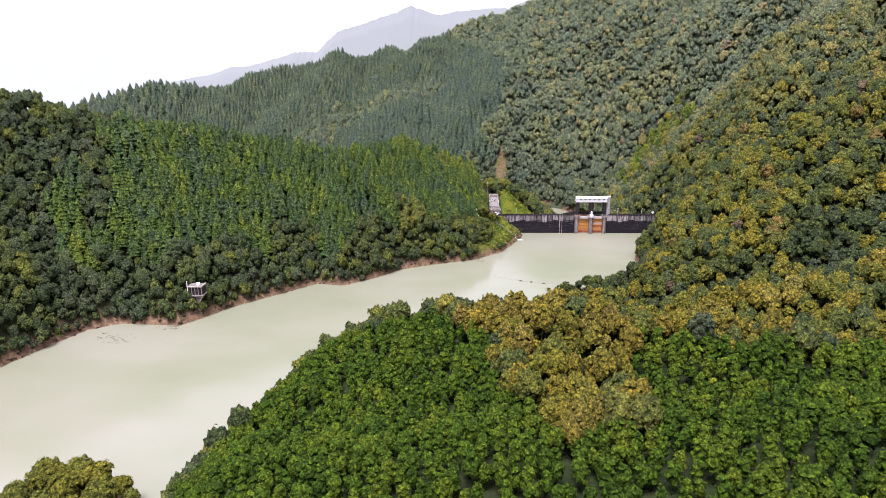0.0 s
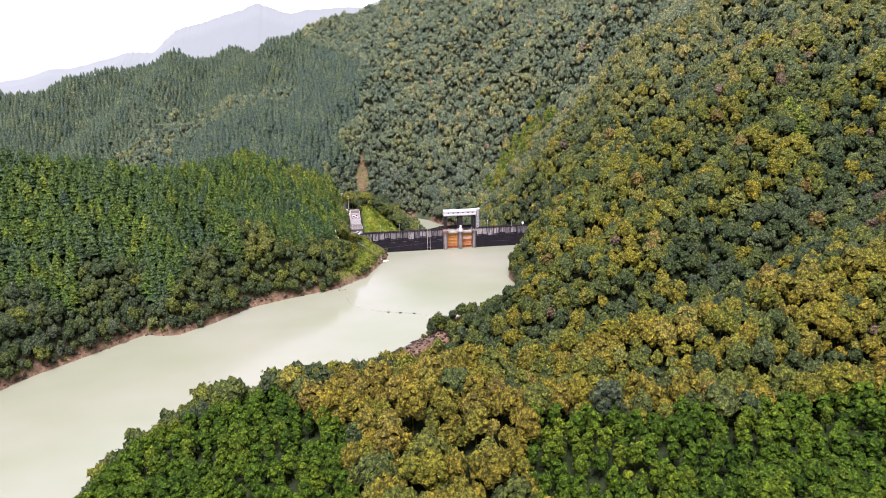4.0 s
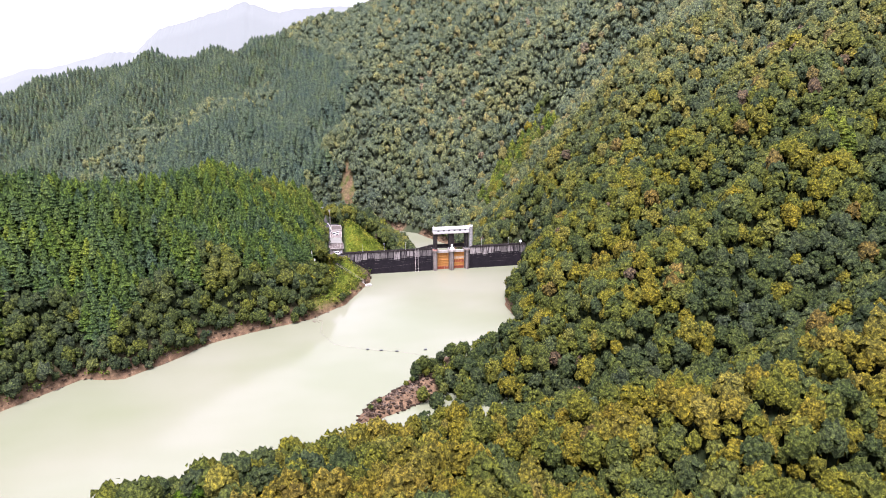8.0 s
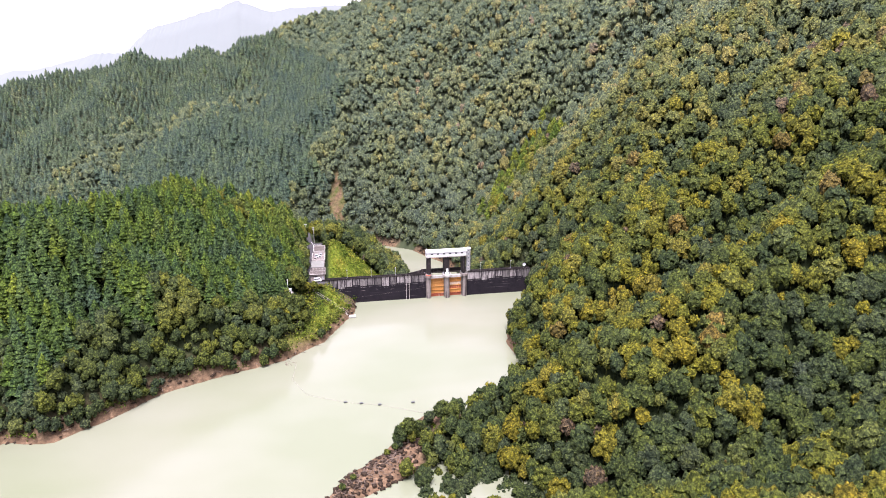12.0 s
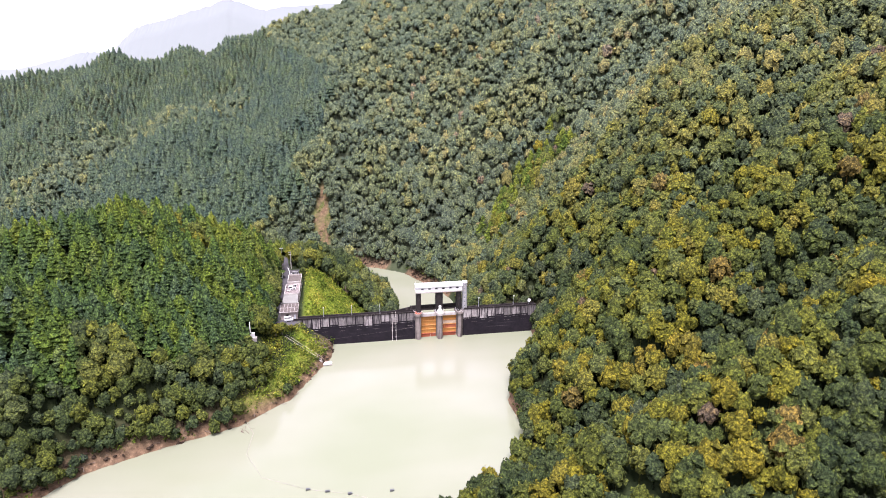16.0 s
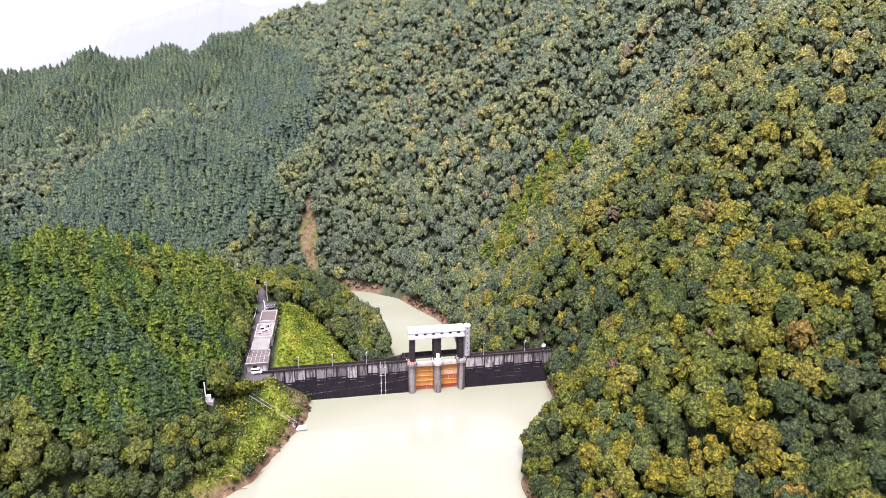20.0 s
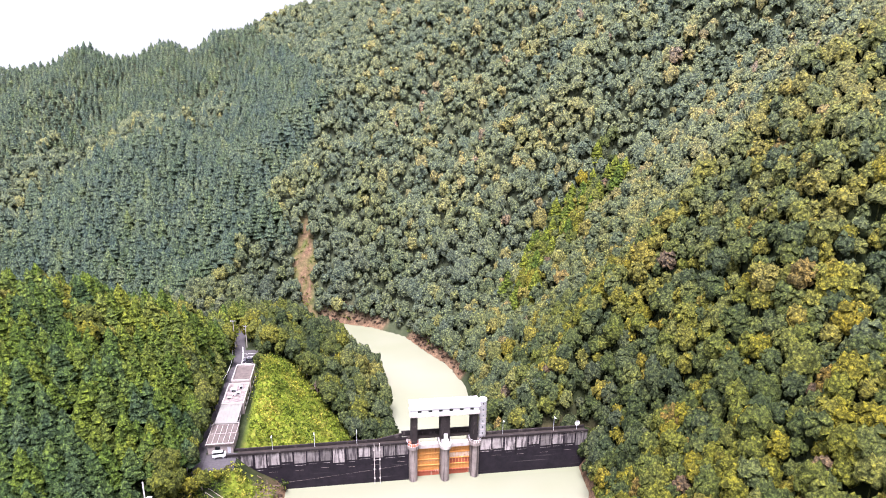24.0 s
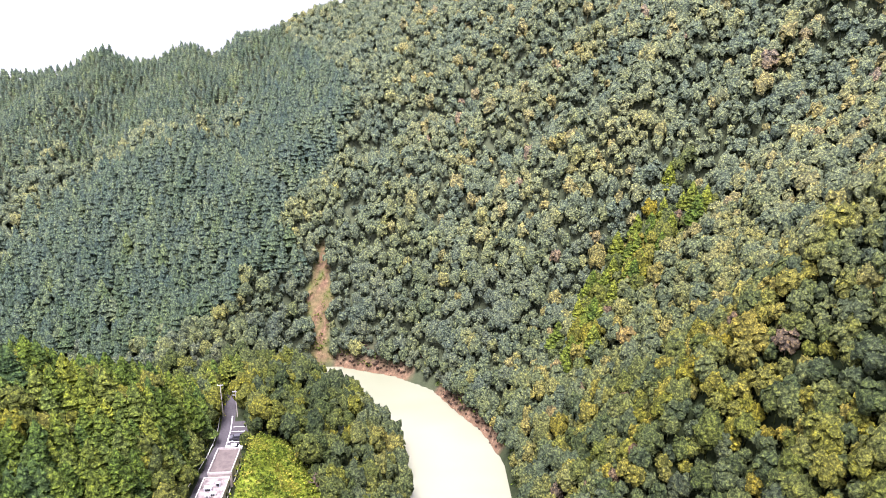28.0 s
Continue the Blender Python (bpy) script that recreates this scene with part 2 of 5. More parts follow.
# the folds of the mountainside: rises along the ribs, hollows along the gullies between them; height, breadth, line
FOLDS = [
    (4, 17, [(-66, 166), (-52, 190), (-30, 200), (-6, 208), (21, 212), (49, 214), (75, 210), (95, 216)]),
    (-24, 17, [(-84, 176), (-66, 208), (-40, 226), (-8, 236), (25, 240), (58, 240), (85, 244)]),
    (4, 14, [(14, 141), (18, 152), (33, 149), (45, 152), (58, 152), (74, 148), (93, 147), (110, 160)]),
    (-18, 15, [(0, 144), (9, 163), (27, 172), (40, 178), (54, 180), (72, 180), (95, 186)]),
    (4, 13, [(60, 100), (68, 111), (81, 111), (102, 115), (115, 118), (132, 119), (150, 118)]),
    (-18, 13, [(40, 114), (56, 126), (74, 131), (94, 132), (106, 135), (128, 138)]),
    (11, 12, [(46, 70), (61, 66), (78, 59), (84, 43), (89, 30), (98, 24), (120, 16)]),
    (-18, 14, [(50, 88), (70, 86), (86, 80), (100, 64), (110, 50), (128, 44)]),
    (-14, 15, [(44, -36), (70, -44), (98, -42), (128, -34), (160, -28)]),
    (-13, 15, [(20, -96), (50, -104), (80, -100), (110, -98), (150, -100)]),
    (-13, 16, [(-18, -140), (20, -158), (50, -164), (90, -160), (140, -158)]),
    (-11, 13, [(-30, -196), (-8, -214), (10, -229), (40, -238), (90, -240)]),
]


def land(px, py):
    """Height of the bare ground."""
    px, py = np.asarray(px, float), np.asarray(py, float)
    lake = LEFT_SHORE + RIGHT_SHORE
    up, down = offshore(px, py, lake), offshore(px, py, DOWN_RIVER)
    soft = 3.0
    hills = np.logaddexp.reduce([spine(px, py, line, fall) / soft for line, fall in SPINES] + [np.full(px.shape, -14.0 / soft)], axis=0) * soft
    hills = hills + waves(px, py, 60, 3) * np.clip(hills * 0.035, 0, 3.0) + waves(px, py, 22, 5) * 0.5
    for rise, broad, line in FOLDS:
        hills = hills + rise * np.exp(-(ways(px, py, line) / broad) ** 2)
    near_left = ways(px, py, LEFT_SHORE) < ways(px, py, RIGHT_SHORE)
    steep = np.where(near_left, np.interp(py, (-50, -28), (1.2, 0.62)), np.interp(py, (-300, -225, -200, -172, -150, -130, -70, -12, 30), (0.9, 1.0, 1.0, 1.0, 0.72, 0.85, 1.0, 1.7, 1.7)))
    bank = 1.2 * (1 - np.exp(-np.clip(up, 0, 50) / 1.5)) + steep * np.clip(up, 0, None)
    west = np.where((px < -8) & (py < 128), 1.0, 0.0)
    dd = np.clip(down, 0, None)
    low = DOWN_LEVEL + 1.0 * (1 - np.exp(-dd / 1.5)) + np.where(west > 0, 0.75 * np.minimum(dd, 34) + 1.5 * np.maximum(dd - 34, 0), dd * np.interp(py, (20, 60, 120, 148), (1.4, 0.95, 0.92, 1.5)))
    h = -np.logaddexp.reduce([-hills / 2, -bank / 2, -low / 2], axis=0) * 2 + 0.7
    h = np.where(up < 0, np.maximum(up * 0.8, -17), h)
    h = np.where((down < 0) & (up > 0), np.maximum(DOWN_LEVEL + down * 0.8, -20), h)
    # the low rocky spit, and the islet near its mouth
    spit = spine(px, py, [(-46, -138.5, 1.0), (-38, -132, 2.4), (-26, -124, 3.2), (-12, -113, 6)], 0.6, 2.0) + 0.35 * waves(px, py, 6, 8)
    spit = np.maximum(spit, spine(px, py, [(-172, -262, 3.2), (-152, -263, 1.6), (-147, -264, 0.6)], 0.5, 3.0))
    h = np.maximum(h, spit)
    # level ground for the buildings and the road
    d = ways(px, py, [(-53.5, -2), (-53.5, 46), (-54.5, 60), (-58.5, 86)])
    s = np.clip((d - 5.6) / np.where(px < -53.5, 9, 4), 0, 1)
    s = s * s * (3 - 2 * s)
    h = np.where(up > 0, 11.3 * (1 - s) + h * s, h)
    return h


def axis(lo, hi, step, far, grow=1.22):
    inner = list(np.arange(lo, hi + step, step))
    out, s = [], step
    v = hi
    while v < far:
        s *= grow
        v += s
        out.append(v)
    back, s, v = [], step, lo
    while v > -far:
        s *= grow
        v -= s
        back.append(v)
    return np.array(back[::-1] + inner + out)


def sheet(name, xs, ys, zs, material, **attrs):
    nx, ny = len(xs), len(ys)
    gx, gy = np.meshgrid(xs, ys)
    co = np.stack([gx, gy, zs], -1).reshape(-1, 3)
    i = (np.arange(ny - 1)[:, None] * nx + np.arange(nx - 1)).ravel()
    faces = np.stack([i, i + 1, i + nx + 1, i + nx], 1)
    me = solid(name, co, faces, material)
    me.shade_smooth()
    for key, v in attrs.items():
        a = me.attributes.new(key, "FLOAT", "POINT")
        a.data.foreach_set("value", np.ascontiguousarray(v, np.float32).ravel())
    return new(name, me)


def solid(name, co, faces, *materials):
    """A mesh from arrays of places and of faces of one size."""
    me = bpy.data.meshes.new(name)
    n, k = faces.shape
    me.vertices.add(len(co))
    me.vertices.foreach_set("co", np.ascontiguousarray(co, np.float32).ravel())
    me.loops.add(n * k)
    me.loops.foreach_set("vertex_index", np.ascontiguousarray(faces, np.int32).ravel())
    me.polygons.add(n)
    me.polygons.foreach_set("loop_start", np.arange(0, n * k, k, dtype=np.int32))
    me.polygons.foreach_set("loop_total", np.full(n, k, np.int32))
    for m in materials:
        me.materials.append(m)
    me.update(calc_edges=True)
    return me


xs, ys = axis(-270, 250, 2.5, 2400), axis(-420, 470, 2.5, 2400)
gx, gy = np.meshgrid(xs, ys)
gz = land(gx, gy)
lake = LEFT_SHORE + RIGHT_SHORE
bare = np.maximum(np.exp(-np.clip(offshore(gx, gy, lake), 0, None) / 2.2), 1.0 * (ways(gx, gy, [(-47, -139), (-26, -125)]) < 6))
rocky = ((gx > 6) & (gy > 82) & (gy < 124)) * 1.0 + ((gx > -34) & (gx < 2) & (gy > 134)) * 0.9
bare = np.maximum(bare, rocky * np.exp(-np.clip(offshore(gx, gy, DOWN_RIVER) - 1, 0, None) / 1.6))


def scar(px, py):
    """The landslide above the lower river: 1 on it."""
    s = np.clip((py - 152) / 26, 0, 1)
    mid = -38.5 - 2.5 * s + 1.5 * np.sin(py * 0.15)
    wide = 5.6 - 0.8 * s + 1.2 * np.sin(py * 0.31 + 1)
    return np.clip((wide - np.abs(px - mid)) / 2, 0, 1) * (py > 148) * (py < 178)


def meadow(px, py):
    """The grassy slope below the buildings, and the clearing on the spit."""
    ring = [(-46, 7), (-46, 50), (-38, 54), (-27, 40), (-16, 22), (-6, 7)]
    a = inside(px, py, ring) * 1.0
    b = inside(px, py, [(-49, -3), (-37, -3), (-40, -13), (-48, -31), (-53, -29), (-47, -14)]) * 1.0
    c = inside(px, py, [(-42, -20), (-48, -33), (-53, -43), (-60, -50), (-66, -53), (-67.5, -49), (-62, -46), (-57, -40), (-53, -30), (-50, -18)]) * 1.0
    return np.maximum(np.maximum(a, b), c)


m = Mat("soil", 0.95)
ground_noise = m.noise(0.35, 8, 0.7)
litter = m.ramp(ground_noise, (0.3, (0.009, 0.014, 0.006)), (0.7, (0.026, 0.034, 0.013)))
clay = m.ramp(m.noise(0.6, 8, 0.75), (0.3, (0.034, 0.024, 0.016)), (0.54, (0.122, 0.077, 0.046)), (0.74, (0.27, 0.185, 0.115)))
turf = m.ramp(m.noise(0.5, 7, 0.7), (0.3, (0.05, 0.078, 0.010)), (0.5, (0.115, 0.15, 0.014)), (0.72, (0.20, 0.18, 0.04)))
# paler ground colour mixed in with distance, to imitate haze
haze_ground = m.ramp(m.noise(0.4, 8, 0.7), (0.3, (0.095, 0.110, 0.070)), (0.7, (0.17, 0.188, 0.110)))
litter = m.mix(m.attr("haze_tint"), litter, haze_ground)
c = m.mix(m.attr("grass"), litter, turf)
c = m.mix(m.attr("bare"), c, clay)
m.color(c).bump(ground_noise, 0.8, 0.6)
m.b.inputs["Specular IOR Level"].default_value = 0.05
ground = sheet("ground", xs, ys, gz, m.m, bare=np.clip(np.maximum(bare * 1.4, scar(gx, gy) * (0.8 + 0.5 * waves(gx, gy, 5, 77))), 0, 1), grass=np.maximum(meadow(gx, gy), 0.35 * (scar(gx, gy) > 0.1)), haze_tint=0.35 * np.clip((gy - 40) / 160, 0, 1))
tagged(ground, "forest soil with bare reddish clay along the waterline", "ground", kind="structure")

m = Mat("silty_water", 0.14, color=(0.5, 0.5, 0.36))
m.color(m.ramp(m.noise(0.012, 3, 0.5, (1, 1.6, 1)), (0.35, (0.136, 0.146, 0.092)), (0.65, (0.168, 0.168, 0.124))))
m.b.inputs["IOR"].default_value = 1.33
m.bump(m.noise(0.5, 3, 0.5), 0.08, 0.2)
WATER = m.m


def pond(name, x0, x1, y0, y1, z, label):
    co = np.array([(x0, y0, z), (x1, y0, z), (x1, y1, z), (x0, y1, z)], float)
    return tagged(new(name, solid(name, co, np.array([[0, 1, 2, 3]]), WATER)), label, "water", kind="structure")


pond("water", -420, 60, -700, 2.5, 0.0, "still pale green silty water of a reservoir")
pond("water", -140, 40, 8, 200, DOWN_LEVEL, "pale silty river water below the dam")


# ---- the woods ----
def ball(n, rng, low=-0.35):
    """Spread directions over a sphere, but for its underside."""
    k = np.arange(n) + 0.5
    z = 1 - (1 - low) * k / n
    a = k * 2.39996 + rng.uniform(0, 6)
    r = np.sqrt(np.clip(1 - z * z, 0, 1))
    return np.stack([r * np.cos(a), r * np.sin(a), z], 1)


def sprays(places, outward, size, rng, jitter=0.7):
    """One pointed leaf spray at each place, facing outward more or less."""
    n = len(places)
    nrm = outward + rng.normal(0, jitter * 0.6, (n, 3))
    nrm /= np.linalg.norm(nrm, axis=1, keepdims=True) + 1e-9
    t = np.cross(nrm, rng.normal(0, 1, (n, 3)))
    t /= np.linalg.norm(t, axis=1, keepdims=True) + 1e-9
    b = np.cross(nrm, t)
    s = (size * rng.uniform(0.6, 1.35, n))[:, None]
    co = np.stack([places + t * s * 0.75, places - t * s * 0.4 + b * s * 0.5, places - t * s * 0.4 - b * s * 0.5], 1)
    return co.reshape(-1, 3)


OCTA = np.array([(1, 0, 0), (0, 1, 0), (-1, 0, 0), (0, -1, 0), (0, 0, 1), (0, 0, -1)], float)


def skin(sub):
    """Directions and faces of a fine ball without its underside."""
    bm = bmesh.new()
    bmesh.ops.create_icosphere(bm, subdivisions=sub, radius=1.0)
    bmesh.ops.delete(bm, geom=[f for f in bm.faces if f.calc_center_median().z < -0.42], context="FACES")
    bm.verts.index_update()
    v, f = np.array([tuple(p.co) for p in bm.verts]), np.array([[p.index for p in q.verts] for q in bm.faces])
    bm.free()
    return v, f


SKINS = {n: skin(n) for n in (1, 2)}


def joined(pieces):
    co, fa, at = [], [], 0
    for c, f in pieces:
        co.append(c)
        fa.append(f + at)
        at += len(c)
    return np.concatenate(co), np.concatenate(fa)


def stem(height, r):
    a = np.array([0, 2.09, 4.19])
    foot = np.stack([np.cos(a) * r, np.sin(a) * r, np.full(3, -1.0)], 1)
    head = np.stack([np.cos(a) * r * 0.4, np.sin(a) * r * 0.4, np.full(3, height)], 1)
    return np.concatenate([foot, head]), np.array([(0, 1, 4), (0, 4, 3), (1, 2, 5), (1, 5, 4), (2, 0, 3), (2, 3, 5)])


A6 = np.arange(6) * 1.0472
TUFT_F = np.array([(k, (k + 1) % 6, 6) for k in range(6)])


def tufts_on(places, outward, radius, rng):
    """Small rounded clumps of leaves: a six-sided cap each, facing outward and up."""
    n = len(places)
    nrm = outward + (0, 0, 0.55) + rng.normal(0, 0.16, (n, 3))
    nrm /= np.linalg.norm(nrm, axis=1, keepdims=True)
    t = np.cross(nrm, rng.normal(0, 1, (n, 3)))
    t /= np.linalg.norm(t, axis=1, keepdims=True) + 1e-9
    b = np.cross(nrm, t)
    r = (radius * rng.uniform(0.7, 1.3, n))[:, None, None]
    ring = rng.uniform(0.85, 1.12, (n, 6, 1))
    rim = places[:, None] + r * ring * (t[:, None] * np.cos(A6)[None, :, None] + b[:, None] * np.sin(A6)[None, :, None]) - r * nrm[:, None] * rng.uniform(0.55, 0.85, (n, 6, 1))
    top = places[:, None] + r * nrm[:, None] * 0.30
    co = np.concatenate([rim, top], 1).reshape(-1, 3)
    return co, (TUFT_F[None] + (np.arange(n) * 7)[:, None, None]).reshape(-1, 3)


def broad_shape(seed, fine, clumps, radius, leaves, size, wide=3.3, high=3.5):
    """A broadleaf tree about 10 m high: a stem, and an uneven crown of a few boughs, closed by many small clumps of leaves with sprays standing off them."""
    rng = np.random.RandomState(seed)
    v, f = SKINS[fine]
    boughs = ball(7, rng, -0.2) + rng.normal(0, 0.3, (7, 3))
    boughs /= np.linalg.norm(boughs, axis=1, keepdims=True)
    reach, swell = rng.uniform(0.6, 1.0, 7), rng.uniform(0.7, 1.3, 7)

    def bulge(d):
        near = np.arccos(np.clip(d @ boughs.T, -1, 1)) / reach
        return (0.74 + 0.28 * np.sqrt(np.clip(1 - near * near, 0, 1)) * swell).max(1)

    size3 = np.array([wide * rng.uniform(0.88, 1.12), wide * rng.uniform(0.88, 1.12), high])
    mid = np.array([0, 0, 5.5])
    pieces = [stem(6.0, 0.25), (mid + v * (bulge(v) * 0.86)[:, None] * size3, f)]
    d = ball(clumps, rng, -0.42) + rng.normal(0, 0.10, (clumps, 3))
    d /= np.linalg.norm(d, axis=1, keepdims=True)
    pieces.append(tufts_on(mid + d * (bulge(d) * rng.uniform(0.90, 1.08, clumps))[:, None] * size3, d, radius, rng))
    if leaves:
        d = ball(leaves, rng, -0.35) + rng.normal(0, 0.15, (leaves, 3))
        d /= np.linalg.norm(d, axis=1, keepdims=True)
        pieces.append((sprays(mid + d * (bulge(d) * rng.uniform(1.0, 1.12, leaves))[:, None] * size3, d + (0, 0, 0.35), size, rng, 0.65), np.arange(leaves * 3).reshape(-1, 3)))
    return joined(pieces)


def conifer_shape(seed, tiers, points, leaves, size):
    """A cedar about 12 m high: a stem, and tiers of drooping boughs that narrow to a pointed tip."""
    rng = np.random.RandomState(seed)
    pieces = [stem(8.0, 0.22)]
    for n in range(tiers):
        k = (n + 1) / tiers
        a = (np.arange(points) + rng.uniform(0, 1)) * 6.28319 / points + rng.normal(0, 0.10, points)
        out = 2.75 * k ** 0.72 * rng.uniform(0.66, 1.22, points)
        z = 12.0 - 8.2 * k ** 0.92 - 0.25 + rng.normal(0, 0.22, points)
        rim = np.stack([np.cos(a) * out, np.sin(a) * out, z], 1)
        tip = np.array([[rng.normal(0, 0.12), rng.normal(0, 0.12), 12.0 - 8.2 * max(0.0, k - 1.75 / tiers) ** 0.92 + 0.2]])
        pieces.append((np.concatenate([rim, tip]), np.array([(i, (i + 1) % points, points) for i in range(points)])))
    if leaves:
        k, a = rng.uniform(0.1, 1, leaves), rng.uniform(0, 6.28, leaves)
        o = np.stack([np.cos(a), np.sin(a), np.full(leaves, 0.25)], 1)
        pieces.append((sprays(o * (2.5 * k ** 0.72)[:, None] * (1, 1, 0) + np.stack([0 * k, 0 * k, 12.1 - 8.2 * k ** 0.92], 1), o, size, rng, 0.7), np.arange(leaves * 3).reshape(-1, 3)))
    return joined(pieces)


SHAPES = {
    "broad": [[broad_shape(s, 1, 34, 1.05, 14, 0.6) for s in range(9)], [broad_shape(s + 20, 1, 20, 1.35, 4, 0.8) for s in range(9)], [broad_shape(s + 40, 1, 12, 1.65, 0, 0.9) for s in range(9)], [broad_shape(s + 60, 1, 8, 1.9, 0, 1.2) for s in range(8)]],
    "conifer": [[conifer_shape(s, 8, 11, 40, 0.55) for s in range(7)], [conifer_shape(s + 20, 7, 9, 20, 0.7) for s in range(7)], [conifer_shape(s + 40, 6, 8, 8, 0.8) for s in range(7)], [conifer_shape(s + 60, 5, 7, 0, 0.8) for s in range(7)]],
    "young": [[broad_shape(s + 80, 1, 14, 1.15, 12, 0.8, 2.2, 4.6) for s in range(6)], [broad_shape(s + 90, 1, 11, 1.25, 6, 0.9, 2.2, 4.6) for s in range(5)], [broad_shape(s + 95, 1, 9, 1.3, 2, 0.9, 2.2, 4.6) for s in range(3)], [broad_shape(s + 98, 1, 8, 1.4, 0, 1.2, 2.2, 4.6) for s in range(2)]],
}


def haze_share(px, py):
    """Share of painted haze: grows up the valley and on the heights, to imitate distance."""
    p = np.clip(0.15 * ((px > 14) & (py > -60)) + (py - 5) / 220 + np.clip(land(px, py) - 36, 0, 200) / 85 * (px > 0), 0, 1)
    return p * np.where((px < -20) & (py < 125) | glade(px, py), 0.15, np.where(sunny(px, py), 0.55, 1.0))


def wood(name, kind, material, x, y, scale, tone, near, label, seed, squat=1.0):
    """One wood: every tree stands on the ground at its own turn, size and tone. near: 0 to 3, how finely each is built."""
    rng = np.random.RandomState(seed)
    z = land(x, y) - np.where(np.minimum(offshore(x, y, lake), offshore(x, y, DOWN_RIVER)) < 8, 1.3, 0) * (kind == "broad")
    # silver: each tree's share of the haze painted into its colour
    silver = np.clip(haze_share(x, y) * (0.75 if kind == "conifer" else 1) + rng.normal(0, 0.1, len(x)), 0, 1)
    slope = np.stack([land(x - 9, y) - land(x + 9, y), land(x, y - 9) - land(x, y + 9), np.full(len(x), 18.0)], 1)
    slope /= np.linalg.norm(slope, axis=1, keepdims=True)
    cos, fas, tones, pales, domes, at = [], [], [], [], [], 0
    pick = rng.randint(0, 1000, len(x))
    for level in (0, 1, 2, 3):
        shapes = SHAPES[kind][level]
        for s, (co, fa) in enumerate(shapes):
            w = np.where((near == level) & (pick % len(shapes) == s))[0]
            if not len(w):
                continue
            a = rng.uniform(0, 6.283, len(w))
            tall = scale[w] * rng.uniform(0.9, 1.12, len(w)) * squat
            c, sn = (np.cos(a) * scale[w])[:, None], (np.sin(a) * scale[w])[:, None]
            p = np.stack([co[None, :, 0] * c - co[None, :, 1] * sn + x[w, None], co[None, :, 0] * sn + co[None, :, 1] * c + y[w, None], co[None, :, 2] * tall[:, None] + z[w, None]], -1)
            cos.append(p.reshape(-1, 3))
            d = co - (0, 0, 4.6)
            d = d * (1, 1, 0.9 if kind != "conifer" else 0.55) + (0, 0, 0.6)
            d = d / np.linalg.norm(d, axis=1, keepdims=True)
            ca, sa = np.cos(a)[:, None], np.sin(a)[:, None]
            d = np.stack([d[None, :, 0] * ca - d[None, :, 1] * sa, d[None, :, 0] * sa + d[None, :, 1] * ca, np.repeat(d[None, :, 2], len(w), 0)], -1)
            d = d + slope[w, None] * (1.5 * silver[w] * (kind == "broad"))[:, None, None]
            domes.append((d / np.linalg.norm(d, axis=2, keepdims=True)).reshape(-1, 3))
            fas.append((fa[None] + (np.arange(len(w)) * len(co))[:, None, None]).reshape(-1, 3) + at)
            tones.append(np.repeat(tone[w], len(co)))
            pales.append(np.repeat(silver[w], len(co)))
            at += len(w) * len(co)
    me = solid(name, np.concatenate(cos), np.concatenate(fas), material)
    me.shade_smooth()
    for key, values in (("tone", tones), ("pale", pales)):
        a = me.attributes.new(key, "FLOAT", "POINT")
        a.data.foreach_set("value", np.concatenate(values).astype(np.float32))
    me.attributes.new("dome", "FLOAT_VECTOR", "POINT").data.foreach_set("vector", np.concatenate(domes).astype(np.float32).ravel())
    ob = tagged(new(name, me), label, "trees", kind="stuff")
    print(name, len(x), "trees", len(me.polygons), "triangles")
    return ob


def scatter(x0, x1, y0, y1, step, seed):
    """Places on a jittered lattice."""
    rng = np.random.RandomState(seed)
    cx, cy, half = (x0 + x1) / 2, (y0 + y1) / 2, math.hypot(x1 - x0, y1 - y0) / 2
    gx, gy = np.meshgrid(np.arange(-half, half, step), np.arange(-half, half, step * 0.9))
    gx = gx + (np.arange(len(gx)) % 2)[:, None] * step / 2
    u, v = gx.ravel() + rng.uniform(-0.42, 0.42, gx.size) * step, gy.ravel() + rng.uniform(-0.42, 0.42, gx.size) * step
    x, y = cx + u * 0.883 - v * 0.469, cy + u * 0.469 + v * 0.883
    k = (x > x0) & (x < x1) & (y > y0) & (y < y1)
    return x[k], y[k]


def spaced(x, y, gap, taken=()):
    """Keeps those places that stand at least a gap apart, up and down the slope as well."""
    z = land(x, y)
    p = np.stack([x, y, z], 1)
    cells, keep = {}, []
    for q in taken:
        cells.setdefault((int(q[0] // gap), int(q[1] // gap), int(q[2] // gap)), []).append(q)
    for n, q in enumerate(p.tolist()):
        cx, cy, cz = int(q[0] // gap), int(q[1] // gap), int(q[2] // gap)
        free = True
        for i in (cx, cx - 1, cx + 1):
            for j in (cy, cy - 1, cy + 1):
                for k in (cz, cz - 1, cz + 1):
                    for o in cells.get((i, j, k), ()):
                        if (o[0] - q[0]) ** 2 + (o[1] - q[1]) ** 2 + (o[2] - q[2]) ** 2 < gap * gap:
                            free = False
                            break
        if free:
            keep.append(n)
            cells.setdefault((cx, cy, cz), []).append(q)
    return x[keep], y[keep]


ROAD = [(-57.5, -9), (-57.6, 4), (-57.4, 20), (-57.0, 36), (-56.2, 46), (-55.6, 54), (-56.0, 62), (-57.4, 70), (-58.6, 78), (-59.5, 88)]


